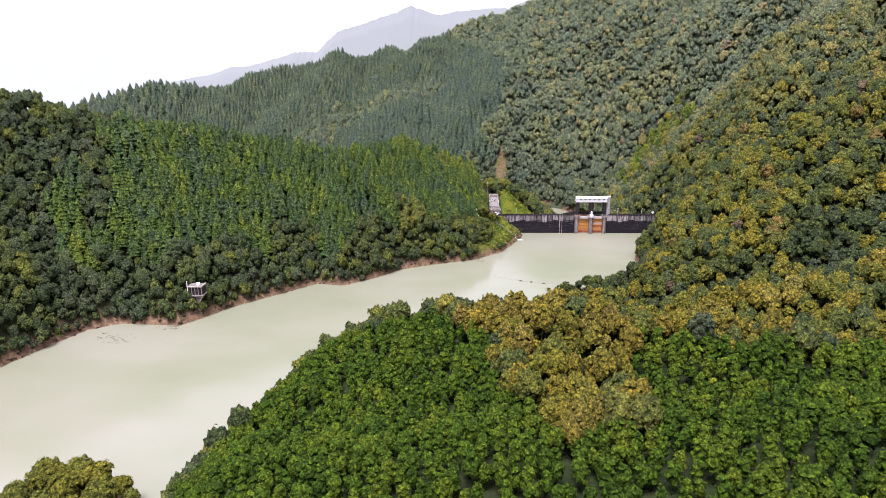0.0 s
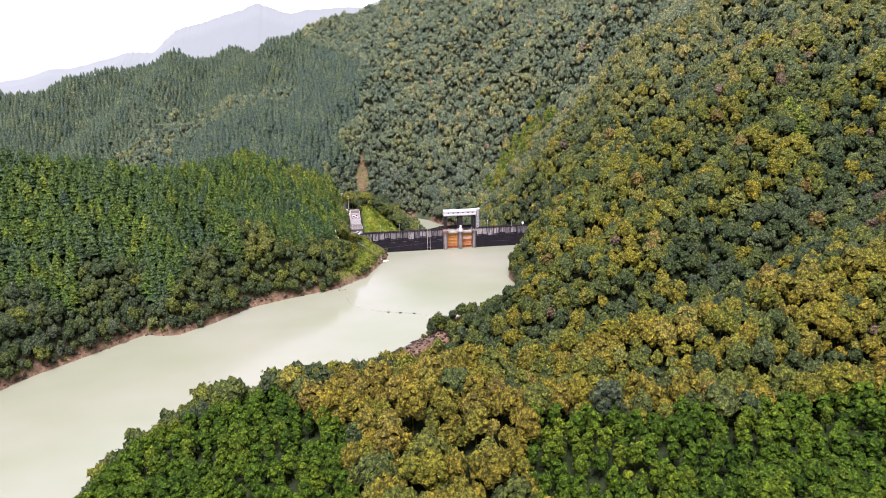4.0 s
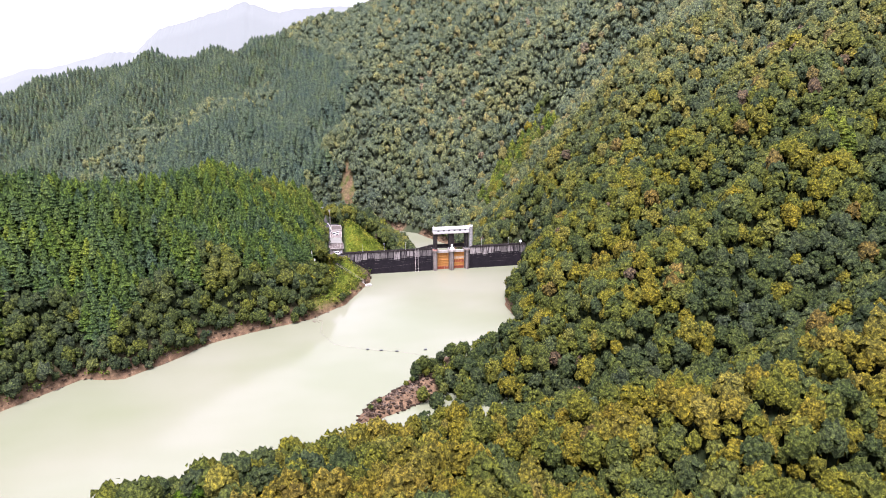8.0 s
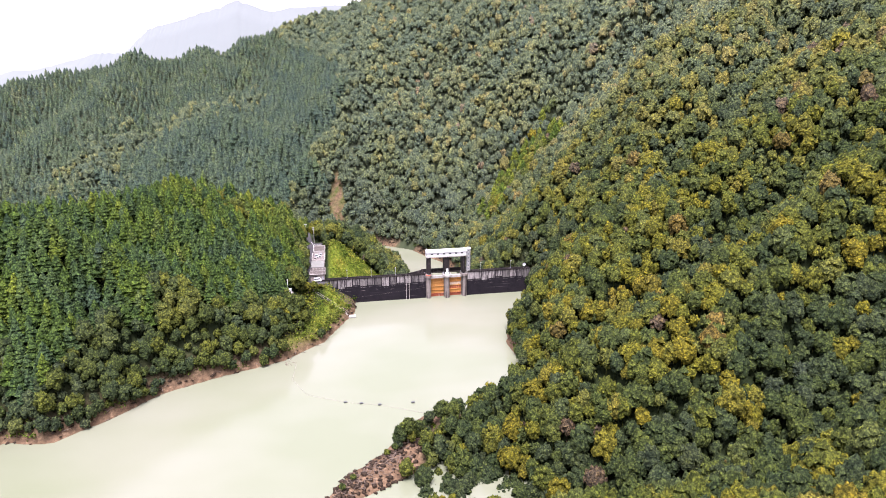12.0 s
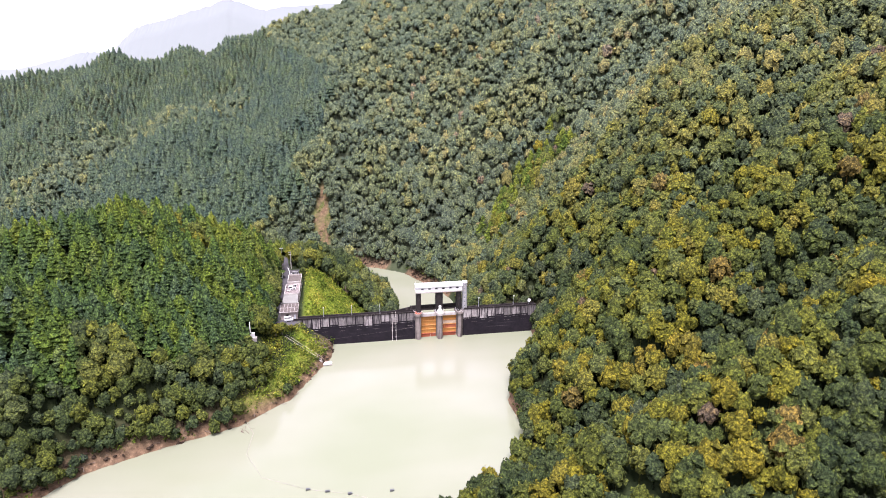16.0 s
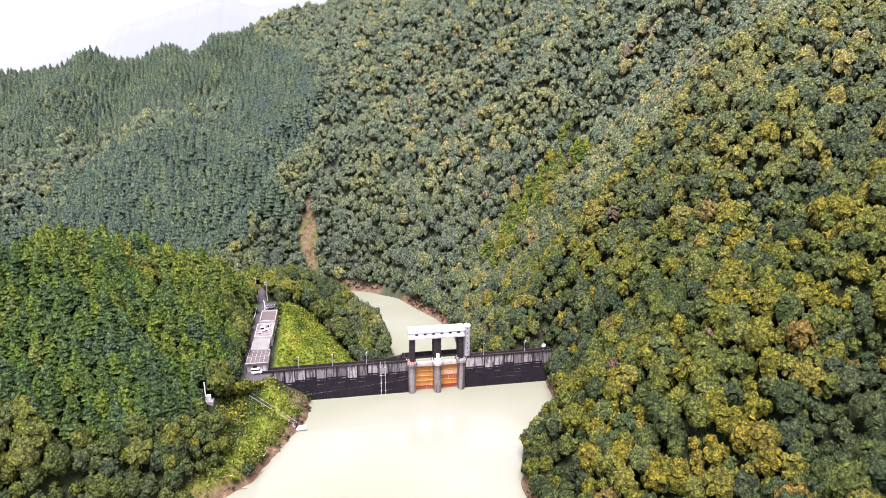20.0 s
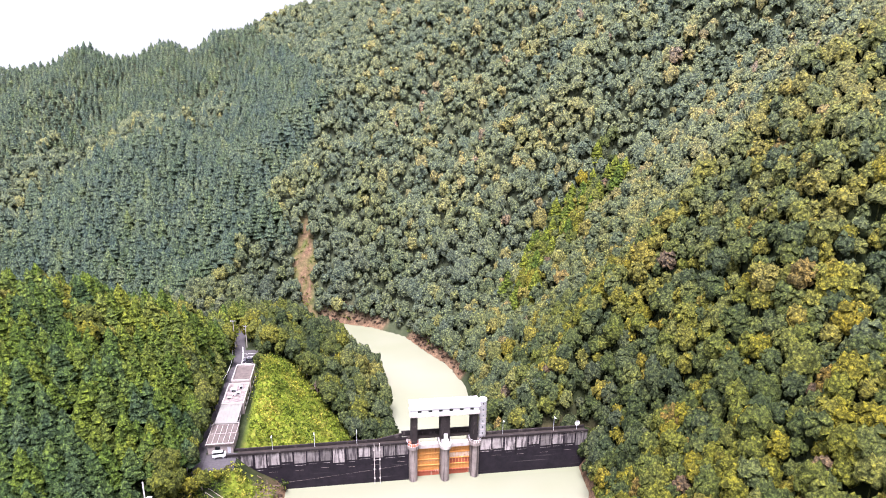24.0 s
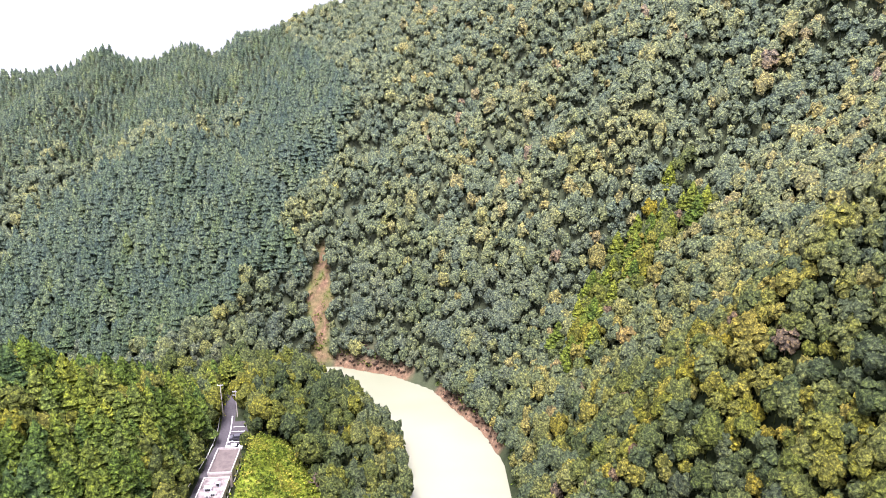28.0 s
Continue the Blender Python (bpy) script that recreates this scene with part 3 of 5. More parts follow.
def wooded(px, py):
    """Where trees stand: off the water, the bare banks, the meadow, the works and the scar, within what is seen."""
    ok = (offshore(px, py, LEFT_SHORE + RIGHT_SHORE) > 0.5 + waves(px, py, 17, 9) * 0.7) & (offshore(px, py, DOWN_RIVER) > 1.6)
    ok &= (meadow(px, py) < 0.5) & (scar(px, py) < 0.2)
    ok &= ((ways(px, py, ROAD) > 3.4) | (py > -4) & (py < 44) & (px < -57.6)) & (ways(px, py, [(-47, -139), (-27, -126)]) > 5) & (ways(px, py, [(-63, -20), (-60, -31)]) > 3.2)
    ok &= ~((px > -57) & (px < -46) & (py > -5) & (py < 49)) & ~((px > -57) & (px < -48.6) & (py > 46) & (py < 68))
    ok &= ~inside(px, py, [(-56, -5), (-33, 5), (-34, -12), (-42, -30), (-52, -30)])
    ok &= ~inside(px, py, [(-57.5, -5), (-45, -5), (-36, -9), (-44, -30), (-50, -38), (-58, -36), (-60.5, -26), (-57.5, -14)])
    ok &= ~((px > -52) & (px < 46.5) & (py > -1) & (py < 9))
    ok &= (px > -69 - (py + 394) * 0.84 - 25) & (px < -54 + (py + 340) * 1.08 + 30)
    # nothing that lies above every view
    ok &= land(px, py) < 116 + 0.085 * np.hypot(px + 69, py + 394)
    return ok


def cedars(px, py):
    """1 in the old plantations of dark cedar, 2 in the young bright one, 0 elsewhere."""
    w = waves(px, py, 40, 21)
    hill = (px < -62 + 6 * w) & (py < 95) & (py > -140) & (ways(px, py, LEFT_SHORE) > 15 + 6 * w)
    hill &= (px > -245 + 12 * w) & ~((waves(px, py, 24, 23) > 0.45) & (py > 18))
    v = waves(px, py, 13, 22)
    back = inside(px + 7 * w + 4 * v, py - 9 * w + 4 * v, [(-62, 172), (-44, 222), (-28, 262), (-45, 330), (-75, 395), (-110, 475), (-660, 475), (-660, 140), (-68, 146)])
    back &= ways(px, py, [(-232, 200), (-205, 270), (-181, 300), (-137, 290), (-112, 318)]) > 15 + 9 * v + 6 * w
    young = (py < np.interp(px, (-80, -60, -20), (-214, -240, -258)) + 4 * w) & (ways(px, py, RIGHT_SHORE) > 9 + 3 * w) & (px < 90) & ~golden(px, py)
    return np.where(young, 2, np.where(hill | back, 1, 0))


def terrace(px, py):
    """The younger plantation above the strip of broadleaf trees on the far slope."""
    return py > np.interp(px, (-640, -240, -205, -181, -137, -112, -60), (180, 190, 270, 300, 300, 325, 390))


def glade(px, py):
    """The stands of bright conifers: along one rib of the mountain, and in a slot above the second spur."""
    return (ways(px, py, [(57, 92), (66, 104), (78, 110), (96, 115)]) < 9 + 4 * waves(px, py, 14, 35)) | (ways(px, py, [(119, -120), (116, -136)]) < 3.5)


def sunny(px, py):
    """The warmer flank of the mountain above the dam's end."""
    return (px > 40) & (py > -100) & (py < np.interp(px, (46, 61, 78, 89, 120, 160), (70, 66, 58, 30, 16, 10)))


def golden(px, py):
    """Where the crowns flush yellow and rust."""
    w = waves(px, py, 30, 33)
    c = (np.hypot(px - 51.5, py + 91) < 5) | (np.hypot(px - 62, py + 96) < 5.5) | (np.hypot(px - 50, py + 72) < 3)
    a = inside(px + 3 * w, py + 3 * w, [(-79, -217), (-52, -224), (-34, -238), (-29, -252), (-37, -292), (-54, -284), (-66, -246)])
    b = ways(px, py, [(-30, -247), (15, -254), (60, -262)]) < 4 + 3 * w
    return a | b | c


def warmth(px, py, rng):
    """The tone of each crown."""
    w = waves(px, py, 45, 41)
    # crests yellower, gullies darker: leaf tone stands in for the relief's shade
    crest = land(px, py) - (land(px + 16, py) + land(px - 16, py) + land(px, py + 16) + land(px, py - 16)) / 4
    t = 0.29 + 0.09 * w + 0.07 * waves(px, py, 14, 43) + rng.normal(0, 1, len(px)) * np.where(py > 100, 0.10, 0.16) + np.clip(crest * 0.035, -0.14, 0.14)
    brow = np.interp(px, (-45, -22, 0, 16, 32, 62, 120), (-150, -164, -184, -196, -208, -204, -208)) + 3 * waves(px, py, 25, 45)
    b1 = np.clip((brow - py) / 5, 0, 1) * (py > -240) * (px > -48 + (py + 170) * 0.3)
    behind = np.clip((py - brow) / 5, 0, 1) * (py < -90)
    t = t + 0.24 * b1 - 0.05 * behind + 0.05 * ((px > 14) & (py >= -100) & (py < 105)) + 0.40 * golden(px, py) + 0.30 * ((px < -52) & (px > -150) & (py > 10) & (py < 100)) + 0.26 * glade(px, py) + 0.02 * sunny(px, py)
    t = t + np.where(rng.uniform(0, 1, len(px)) < 0.09, 0.32, 0)
    # tone falls up the valley to the grey end of the ramp: painted haze
    t = t - 0.05 * ((px < -60) & (py < 60)) - 0.16 * np.clip((py - 75 + 20 * w) / 70, 0, 1) - 0.2 * ((px > 20) & (px < 66) & (py > -26) & (py < 24)) - 0.05 * ((px > -50) & (px < -4) & (py > 48))
    t = t - 0.12 * ((px < -36) & (py < -80) & (py > -160)) + 0.02 * ((px < -36) & (py >= -70) & (py < 6))
    top = np.where(golden(px, py), 0.75, np.where(b1 > 0.5, 0.73, np.where(py > -90, 0.64, 0.68)))
    top = np.where((px < -36) & (py > -160) | (px < -150), np.where(py > -9, 0.55, np.where(py > -75, 0.46, 0.42)), np.where(py > 100, 0.6, top))
    t = np.where(t > top, top + (t - top) * 0.12, t)
    t = np.where((py < 100) & (t < 0.17), 0.17 + (t - 0.17) * 0.15, t)
    rare = rng.uniform(0, 1, len(px))
    return np.clip(np.where((rare < 0.010) & (px > 0), 0.97, np.where((rare < 0.024) & (px > 0), 0.86, np.where((rare < 0.085) & (px > 0), 0.72, t))), 0.02, 0.98)


def fineness(px, py):
    d = ways(px, py, [(-69, -360), (-54, -319), (-20, -190), (-8, -60)])
    return np.where(d < 42, 0, np.where(d < 125, 1, np.where(d < 215, 2, 3)))


rng = np.random.RandomState(11)
x, y = np.zeros(0), np.zeros(0)
# a closed edge of trees along every shore
for shore, inland in ((LEFT_SHORE, -1), (RIGHT_SHORE[:10] + RIGHT_SHORE[16:], -1), (DOWN_RIVER, 1)):
    for (ax, ay), (bx, by) in zip(shore, shore[1:]):
        d = math.hypot(bx - ax, by - ay)
        n = int(d / 3.6)
        if n < 1 or n > 30:
            continue
        s = (np.arange(n) + rng.uniform(0.2, 0.8, n)) / n
        off = rng.uniform(1.6, 4.2, n)
        x, y = np.append(x, ax + (bx - ax) * s + inland * -(by - ay) / d * off), np.append(y, ay + (by - ay) * s + inland * (bx - ax) / d * off)
k = wooded(x, y) & (cedars(x, y) == 0)
x, y = x[k], y[k]
edge = list(zip(x, y, land(x, y)))
for x0, x1, y0, y1, step, gap in ((-300, -34, -175, 12, 1.6, 2.8), (-420, 330, -330, 110, 1.5, 2.65), (-640, 330, 110, 462, 1.8, 3.15)):
    u, v = scatter(x0, x1, y0, y1, step, 1)
    for n in (2, 3):
        ku, kv = scatter(max(x0, -300), x1, y0, y1, step * 1.1, 30 + n)
        lean = np.hypot(land(ku + 2, kv) - land(ku - 2, kv), land(ku, kv + 2) - land(ku, kv - 2)) / 4
        u, v = np.append(u, ku[lean > 0.85]), np.append(v, kv[lean > 0.85])
    k = wooded(u, v) & (cedars(u, v) == 0)
    u, v = u[k], v[k]
    k = rng.permutation(len(u))
    u, v = spaced(u[k], v[k], gap, edge)
    x, y = np.append(x, u), np.append(y, v)
    edge += list(zip(u, v, land(u, v)))
u, v = scatter(-330, 330, -480, 110, 4.5, 9)
k = (~wooded(u, v) | (v < -345)) & ~((v > -330) & (u > -69 - (v + 394) * 0.84 - 20) & (u < -54 + (v + 340) * 1.08 + 26)) & (offshore(u, v, lake) > 3) & (land(u, v) < 140)
u, v = spaced(u[k], v[k], 9.0)
margin = (u, v)
zones = [("woodland", (y < -120) & (x > -150), "mixed broadleaf woodland with yellow and rust crowns"),
         ("woodland", (y >= -120) & (y < 110) & (x > 0), "dense evergreen broadleaf woodland on a steep slope"),
         ("woodland", (y < 110) & (x <= 0) & ~((y < -120) & (x > -150)), "dark broadleaf trees along the bank"),
         ("woodland", y >= 110, "broadleaf woodland on the mountain, greyed by painted haze")]
for n, (name, w, label) in enumerate(zones):
    px, py = x[w], y[w]
    grown = (0.68 + 0.75 * rng.uniform(0, 1, len(px)) ** 2) * (0.76 if n == 3 else 0.74 if n == 2 else 0.73)
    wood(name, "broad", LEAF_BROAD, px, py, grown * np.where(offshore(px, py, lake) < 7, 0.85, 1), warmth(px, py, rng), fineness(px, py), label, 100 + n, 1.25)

# undergrowth between the trees of the banks and the near spurs
u, v = scatter(-150, 130, -330, 12, 6.0, 10)
k = wooded(u, v) & (u < -36) & (ways(u, v, LEFT_SHORE) < 34)
u, v = u[k], v[k]
wood("undergrowth", "broad", LEAF_BROAD, u, v, rng.uniform(0.35, 0.6, len(u)), np.clip(warmth(u, v, rng) - 0.04, 0.02, 0.6), np.full(len(u), 3), "low green shrubs under the trees", 141, 0.8)
u, v = margin
wood("woodland", "broad", LEAF_BROAD, u, v, rng.uniform(1.8, 2.4, len(u)), np.clip(rng.normal(0.35, 0.15, len(u)), 0.02, 0.7), np.full(len(u), 3), "green broadleaf woodland behind the viewer", 140, 0.8)

x, y = scatter(-420, 120, -330, 470, 1.9, 2)
k = np.where(wooded(x, y) & (cedars(x, y) > 0))[0]
k = k[rng.permutation(len(k))]
x, y = x[k], y[k]
far = y > 120
kind = cedars(x, y)
stands = [spaced(x[w], y[w], gap) for w, gap in ((kind == 2, 2.15), (~far & (kind == 1), 2.75), (far & (kind == 1), 3.7))]
x, y = np.concatenate([u for u, v in stands]), np.concatenate([v for u, v in stands])
u, v = scatter(-640, -418, 150, 462, 4.0, 3)
w = wooded(u, v) & (cedars(u, v) > 0)
u, v = spaced(u[w], v[w], 7.0)
x, y = np.append(x, u), np.append(y, v)
c = cedars(x, y)
k = c > 0
for n, (name, w, material, label) in enumerate([
        ("cedar_plantation", k & (c == 1) & (y < 120), LEAF_CONIFER, "dark green cedar plantation covering the hill"),
        ("cedar_plantation", k & (c == 1) & (y >= 120), LEAF_CONIFER, "cedar plantation on the far slope, made bluer by painted haze"),
        ("young_plantation", k & (c == 2), LEAF_BRIGHT, "bright green young conifer plantation on the spur")]):
    px, py = x[w], y[w]
    # far cedars start at the bluer end of the ramp, which imitates haze
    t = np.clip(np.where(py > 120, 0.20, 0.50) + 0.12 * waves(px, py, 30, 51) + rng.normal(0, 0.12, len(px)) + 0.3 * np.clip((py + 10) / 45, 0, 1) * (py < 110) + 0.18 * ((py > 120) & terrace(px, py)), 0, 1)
    s = rng.uniform(0.85, 1.2, len(px)) * (0.8 if material is LEAF_BRIGHT else 1.0)
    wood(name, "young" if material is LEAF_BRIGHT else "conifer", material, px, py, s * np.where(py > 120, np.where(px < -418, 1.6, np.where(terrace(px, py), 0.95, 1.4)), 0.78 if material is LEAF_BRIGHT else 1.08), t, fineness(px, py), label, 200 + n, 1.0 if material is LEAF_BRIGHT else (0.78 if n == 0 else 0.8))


# ---- far mountains, their haze a painted glow ----
def far_range(name, line, colour, label, rough, seed):
    """A ridge far off: a solid fold of land whose pale glow imitates haze."""
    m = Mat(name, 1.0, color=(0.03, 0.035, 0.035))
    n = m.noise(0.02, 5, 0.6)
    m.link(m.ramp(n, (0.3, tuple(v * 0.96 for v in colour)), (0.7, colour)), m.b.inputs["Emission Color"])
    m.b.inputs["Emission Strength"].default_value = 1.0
    pts, s = [], np.linspace(0, 1, 160)
    at = np.linspace(0, 1, len(line))
    lx, ly, lz = (np.interp(s, at, [p[k] for p in line]) for k in range(3))
    rng = np.random.RandomState(seed)
    lz = lz + waves(lx, ly, 90, seed) * rough + rng.normal(0, rough * 0.25, len(lz))
    rows = []
    for back, drop in ((-260, 1.0), (-120, 0.42), (-40, 0.12), (0, 0.0), (120, 0.6)):
        rows.append(np.stack([lx, ly + back, lz - drop * (lz + 30)], 1))
    co = np.concatenate(rows)
    i = (np.arange(4)[:, None] * 160 + np.arange(159)).ravel()
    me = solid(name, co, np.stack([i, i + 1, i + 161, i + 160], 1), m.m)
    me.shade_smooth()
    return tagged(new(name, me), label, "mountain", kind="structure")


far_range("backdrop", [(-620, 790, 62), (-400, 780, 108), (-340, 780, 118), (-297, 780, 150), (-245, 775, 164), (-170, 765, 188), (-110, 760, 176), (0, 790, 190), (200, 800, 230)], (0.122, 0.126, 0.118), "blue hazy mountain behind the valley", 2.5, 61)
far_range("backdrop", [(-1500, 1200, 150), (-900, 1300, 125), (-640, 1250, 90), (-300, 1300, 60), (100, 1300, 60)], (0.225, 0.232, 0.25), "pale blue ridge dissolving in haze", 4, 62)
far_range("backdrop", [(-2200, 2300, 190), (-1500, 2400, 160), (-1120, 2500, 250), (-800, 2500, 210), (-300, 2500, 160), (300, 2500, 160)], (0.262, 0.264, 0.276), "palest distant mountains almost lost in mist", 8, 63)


# ---- parts and things ----
def box(bm, x0, x1, y0, y1, z0, z1, bevel=0.0):
    v = [bm.verts.new(p) for p in ((x0, y0, z0), (x1, y0, z0), (x1, y1, z0), (x0, y1, z0), (x0, y0, z1), (x1, y0, z1), (x1, y1, z1), (x0, y1, z1))]
    f = [bm.faces.new([v[i] for i in q]) for q in ((3, 2, 1, 0), (4, 5, 6, 7), (0, 1, 5, 4), (1, 2, 6, 5), (2, 3, 7, 6), (3, 0, 4, 7))]
    if bevel:
        bmesh.ops.bevel(bm, geom=list({e for q in f for e in q.edges}), offset=bevel, segments=2, affect="EDGES")
    return bm


def rod(bm, a, b, r0, r1=None, seg=8):
    """A tapered round bar from a to b."""
    a, b = Vector(a), Vector(b)
    q = (b - a).to_track_quat("Z", "Y").to_matrix()
    rings = []
    for p, r in ((a, r0), (b, r0 if r1 is None else r1)):
        rings.append([bm.verts.new(p + q @ Vector((math.cos(k * 6.28319 / seg) * r, math.sin(k * 6.28319 / seg) * r, 0))) for k in range(seg)])
    for k in range(seg):
        bm.faces.new((rings[0][k], rings[0][(k + 1) % seg], rings[1][(k + 1) % seg], rings[1][k]))
    bm.faces.new(rings[0][::-1])
    bm.faces.new(rings[1])
    return bm


def prism(bm, outline, z0, z1):
    """An upright slab with the given outline, counter-clockwise."""
    lo, hi = [bm.verts.new((x, y, z0)) for x, y in outline], [bm.verts.new((x, y, z1)) for x, y in outline]
    n = len(outline)
    for k in range(n):
        bm.faces.new((lo[k], lo[(k + 1) % n], hi[(k + 1) % n], hi[k]))
    bm.faces.new(lo[::-1])
    bm.faces.new(hi)
    return bm


def part(name, bm, material, parent=None, label="", smooth=False):
    me = bpy.data.meshes.new(name)
    bmesh.ops.recalc_face_normals(bm, faces=bm.faces)
    bm.to_mesh(me)
    bm.free()
    me.materials.append(material)
    if smooth:
        me.shade_smooth()
    ob = new(name, me)
    ob.parent = parent
    return tagged(ob, label)


def boxed(name, x0, x1, y0, y1, z0, z1, material, parent=None, label="", bevel=0.0):
    return part(name, box(bmesh.new(), x0, x1, y0, y1, z0, z1, bevel), material, parent, label)


def root(name, label, category, group=""):
    return tagged(new(name), label, category, group)


def stained(name, low, high, streak, rough=0.8, stretch=(1, 1, 0.12), cut=0.56, vary=0.12):
    """Weathered concrete: two tones, run-down stains and pale lines of lime."""
    m = Mat(name, rough)
    m.b.inputs["Specular IOR Level"].default_value = 0.15
    body = m.ramp(m.noise(0.5, 6, 0.7), (0.3, low), (0.7, high))
    lot = m.node("ObjectInfo")
    body = m.mix(1.0, body, m.ramp(lot.outputs["Random"], (0.0, (1 - vary,) * 3), (1.0, (1 + vary * 0.4,) * 3)), "MULTIPLY")
    run = m.ramp(m.noise(0.9, 5, 0.6, stretch), (cut, (0, 0, 0)), (cut + 0.1, (1, 1, 1)))
    c = m.mix(m.math("MULTIPLY", run, 0.8), body, streak)
    m.color(c).bump(m.noise(2.5, 6, 0.7), 0.3, 0.05)
    return m.m


DARK = stained("dark_wet_concrete", (0.006, 0.005, 0.007), (0.017, 0.013, 0.017), (0.075, 0.064, 0.064), 0.75, (0.05, 1, 2.4), 0.63)
PANEL = stained("lime_streaked_concrete", (0.15, 0.13, 0.125), (0.29, 0.265, 0.25), (0.022, 0.018, 0.021), 0.8, (1.5, 1, 0.16), 0.47, 0.6)
COPING = stained("black_coping", (0.010, 0.008, 0.008), (0.026, 0.021, 0.020), (0.06, 0.05, 0.045), 0.85, (1, 1, 0.5))
PIERC = stained("pier_concrete", (0.13, 0.11, 0.097), (0.23, 0.195, 0.175), (0.035, 0.028, 0.026), 0.85, (1.4, 1.4, 0.08), 0.5)
ORANGE = stained("orange_gate_steel", (0.40, 0.175, 0.045), (0.48, 0.245, 0.075), (0.27, 0.09, 0.035), 0.55, (1.2, 1, 0.12), 0.58)
RUST = stained("rust_red_steel", (0.22, 0.055, 0.03), (0.30, 0.085, 0.045), (0.42, 0.30, 0.22), 0.65)
BUFF = plain("buff_paint", (0.40, 0.30, 0.22), 0.6, grain=1.0)
ROOFW = plain("white_roof", (0.50, 0.49, 0.48), 0.5, grain=0.5, vary=0.12)
PINKW = plain("weathered_white_wall", (0.26, 0.22, 0.20), 0.75, grain=0.8, vary=0.2, stretch=(1, 1, 0.4))
ROOFG = plain("grey_roofing", (0.075, 0.062, 0.055), 0.85, grain=0.6, vary=0.3)
TOWERS = plain("dull_silver_mesh", (0.24, 0.235, 0.235), 0.6, 0.0, grain=2.5, vary=0.35, stretch=(1, 1, 3))
ROOFS = plain("silver_metal_roof", (0.145, 0.14, 0.125), 0.7, 0.0, grain=0.5, vary=0.12)
GLASS = Mat("dark_glass", 0.08, color=(0.012, 0.014, 0.016)).m
DECKC = plain("wet_road_concrete", (0.026, 0.021, 0.018), 0.85, grain=0.8, vary=0.3)
WOODG = plain("grey_timber", (0.27, 0.235, 0.20), 0.85, grain=2.0, vary=0.3)
LINE = plain("road_paint", (0.62, 0.61, 0.58), 0.7, grain=2.5, vary=0.15)

# ---- the dam ----
dam = root("dam", "black stained concrete gravity dam across the river gorge", "dam")
for x0, x1 in ((-50.0, -1.3), (18.8, 50.5)):
    boxed("wall", x0, x1, 1.3, 4.4, -19, 10.9, DARK, dam)
    boxed("roadway", x0, x1, 1.35, 4.0, 10.9, 11.12, DECKC, dam, "wet concrete roadway on the crest")
    boxed("parapet", x0, x1, 0.95, 1.35, 11.78, 12.4, COPING, dam, "black upstream parapet", 0.06)
    boxed("parapet", x0, x1, 4.0, 4.42, 10.4, 11.95, COPING, dam, "black downstream parapet", 0.06)
    boxed("breast_wall", x0, x1, 1.3, 1.352, 10.9, 11.78, DARK, dam)
    count = round((x1 - x0) / 3.6)
    pitch = (x1 - x0) / count
    for k in range(count):
        a = x0 + k * pitch
        low = 8.1 + 0.45 * math.sin(k * 2.1) + 0.35 * math.sin(k * 5.3)
        w = 0.2 + 0.09 * math.sin(k * 3.7)
        boxed("panel", a + w, a + pitch - w, 1.2, 1.3, low, 11.78, PANEL, dam, "pale lime-streaked recessed panel")
        boxed("pilaster", a - w + 0.02, a + w - 0.02, 1.0, 1.3, 7.4, 11.78, DARK, dam, bevel=0.04)
        boxed("joint", a + 0.5 + 0.3 * math.sin(k), a + pitch - 0.7 + 0.4 * math.sin(k * 2.7), 1.26, 1.3, low - 0.75, low - 0.66, PANEL, dam, "thin pale lime line along a joint")
        if k % 2:
            boxed("joint", a + 0.2, a + pitch - 0.9, 1.27, 1.3, low - 2.3, low - 2.24, PIERC, dam, "thin pale lime line along a joint")
bm = bmesh.new()
v = [bm.verts.new(p) for p in ((-9.5, 3.98, 10.4), (-3.0, 3.98, 10.4), (-3.0, 4.44, 10.4), (-9.5, 4.44, 10.4), (-9.5, 3.98, 12.0), (-3.0, 3.98, 13.3), (-3.0, 4.44, 13.3), (-9.5, 4.44, 12.0))]
for q in ((3, 2, 1, 0), (4, 5, 6, 7), (0, 1, 5, 4), (1, 2, 6, 5), (2, 3, 7, 6), (3, 0, 4, 7)):
    bm.faces.new([v[n] for n in q])
part("ramp", bm, COPING, dam, "parapet rising to the gate bridge")
boxed("bridge_beam", -3.0, 19.0, 5.1, 5.5, 11.6, 13.3, COPING, dam, "black beam of the bridge behind the gates", 0.05)
boxed("bridge_deck", -1.3, 18.8, 3.7, 5.1, 11.5, 11.75, DECKC, dam)
boxed("abutment", -52.5, -50.0, 0.6, 4.6, 4, 11.2, PIERC, dam, "pale concrete abutment block", 0.1)
for px in (-10.8, -9.3):
    bm = rod(bmesh.new(), (px, 0.7, -1.5), (px, 0.7, 12.9), 0.09)
    for z in (1.5, 4.5, 7.5, 10.5):
        box(bm, px - 0.2, px + 0.2, 0.66, 1.32, z, z + 0.12)
    part("gauge_pipe", bm, PALE, dam, "pale upright gauge pipe")


def nose(px, half, back, tip):
    """The plan of a pier: a round upstream nose on a straight body."""
    pts = [(px + half, back)]
    for k in range(9):
        a = math.pi * k / 8
        pts.append((px + half * math.cos(a), tip + half * 1.1 - half * 1.1 * math.sin(a)))
    pts.append((px - half, back))
    return pts[::-1]


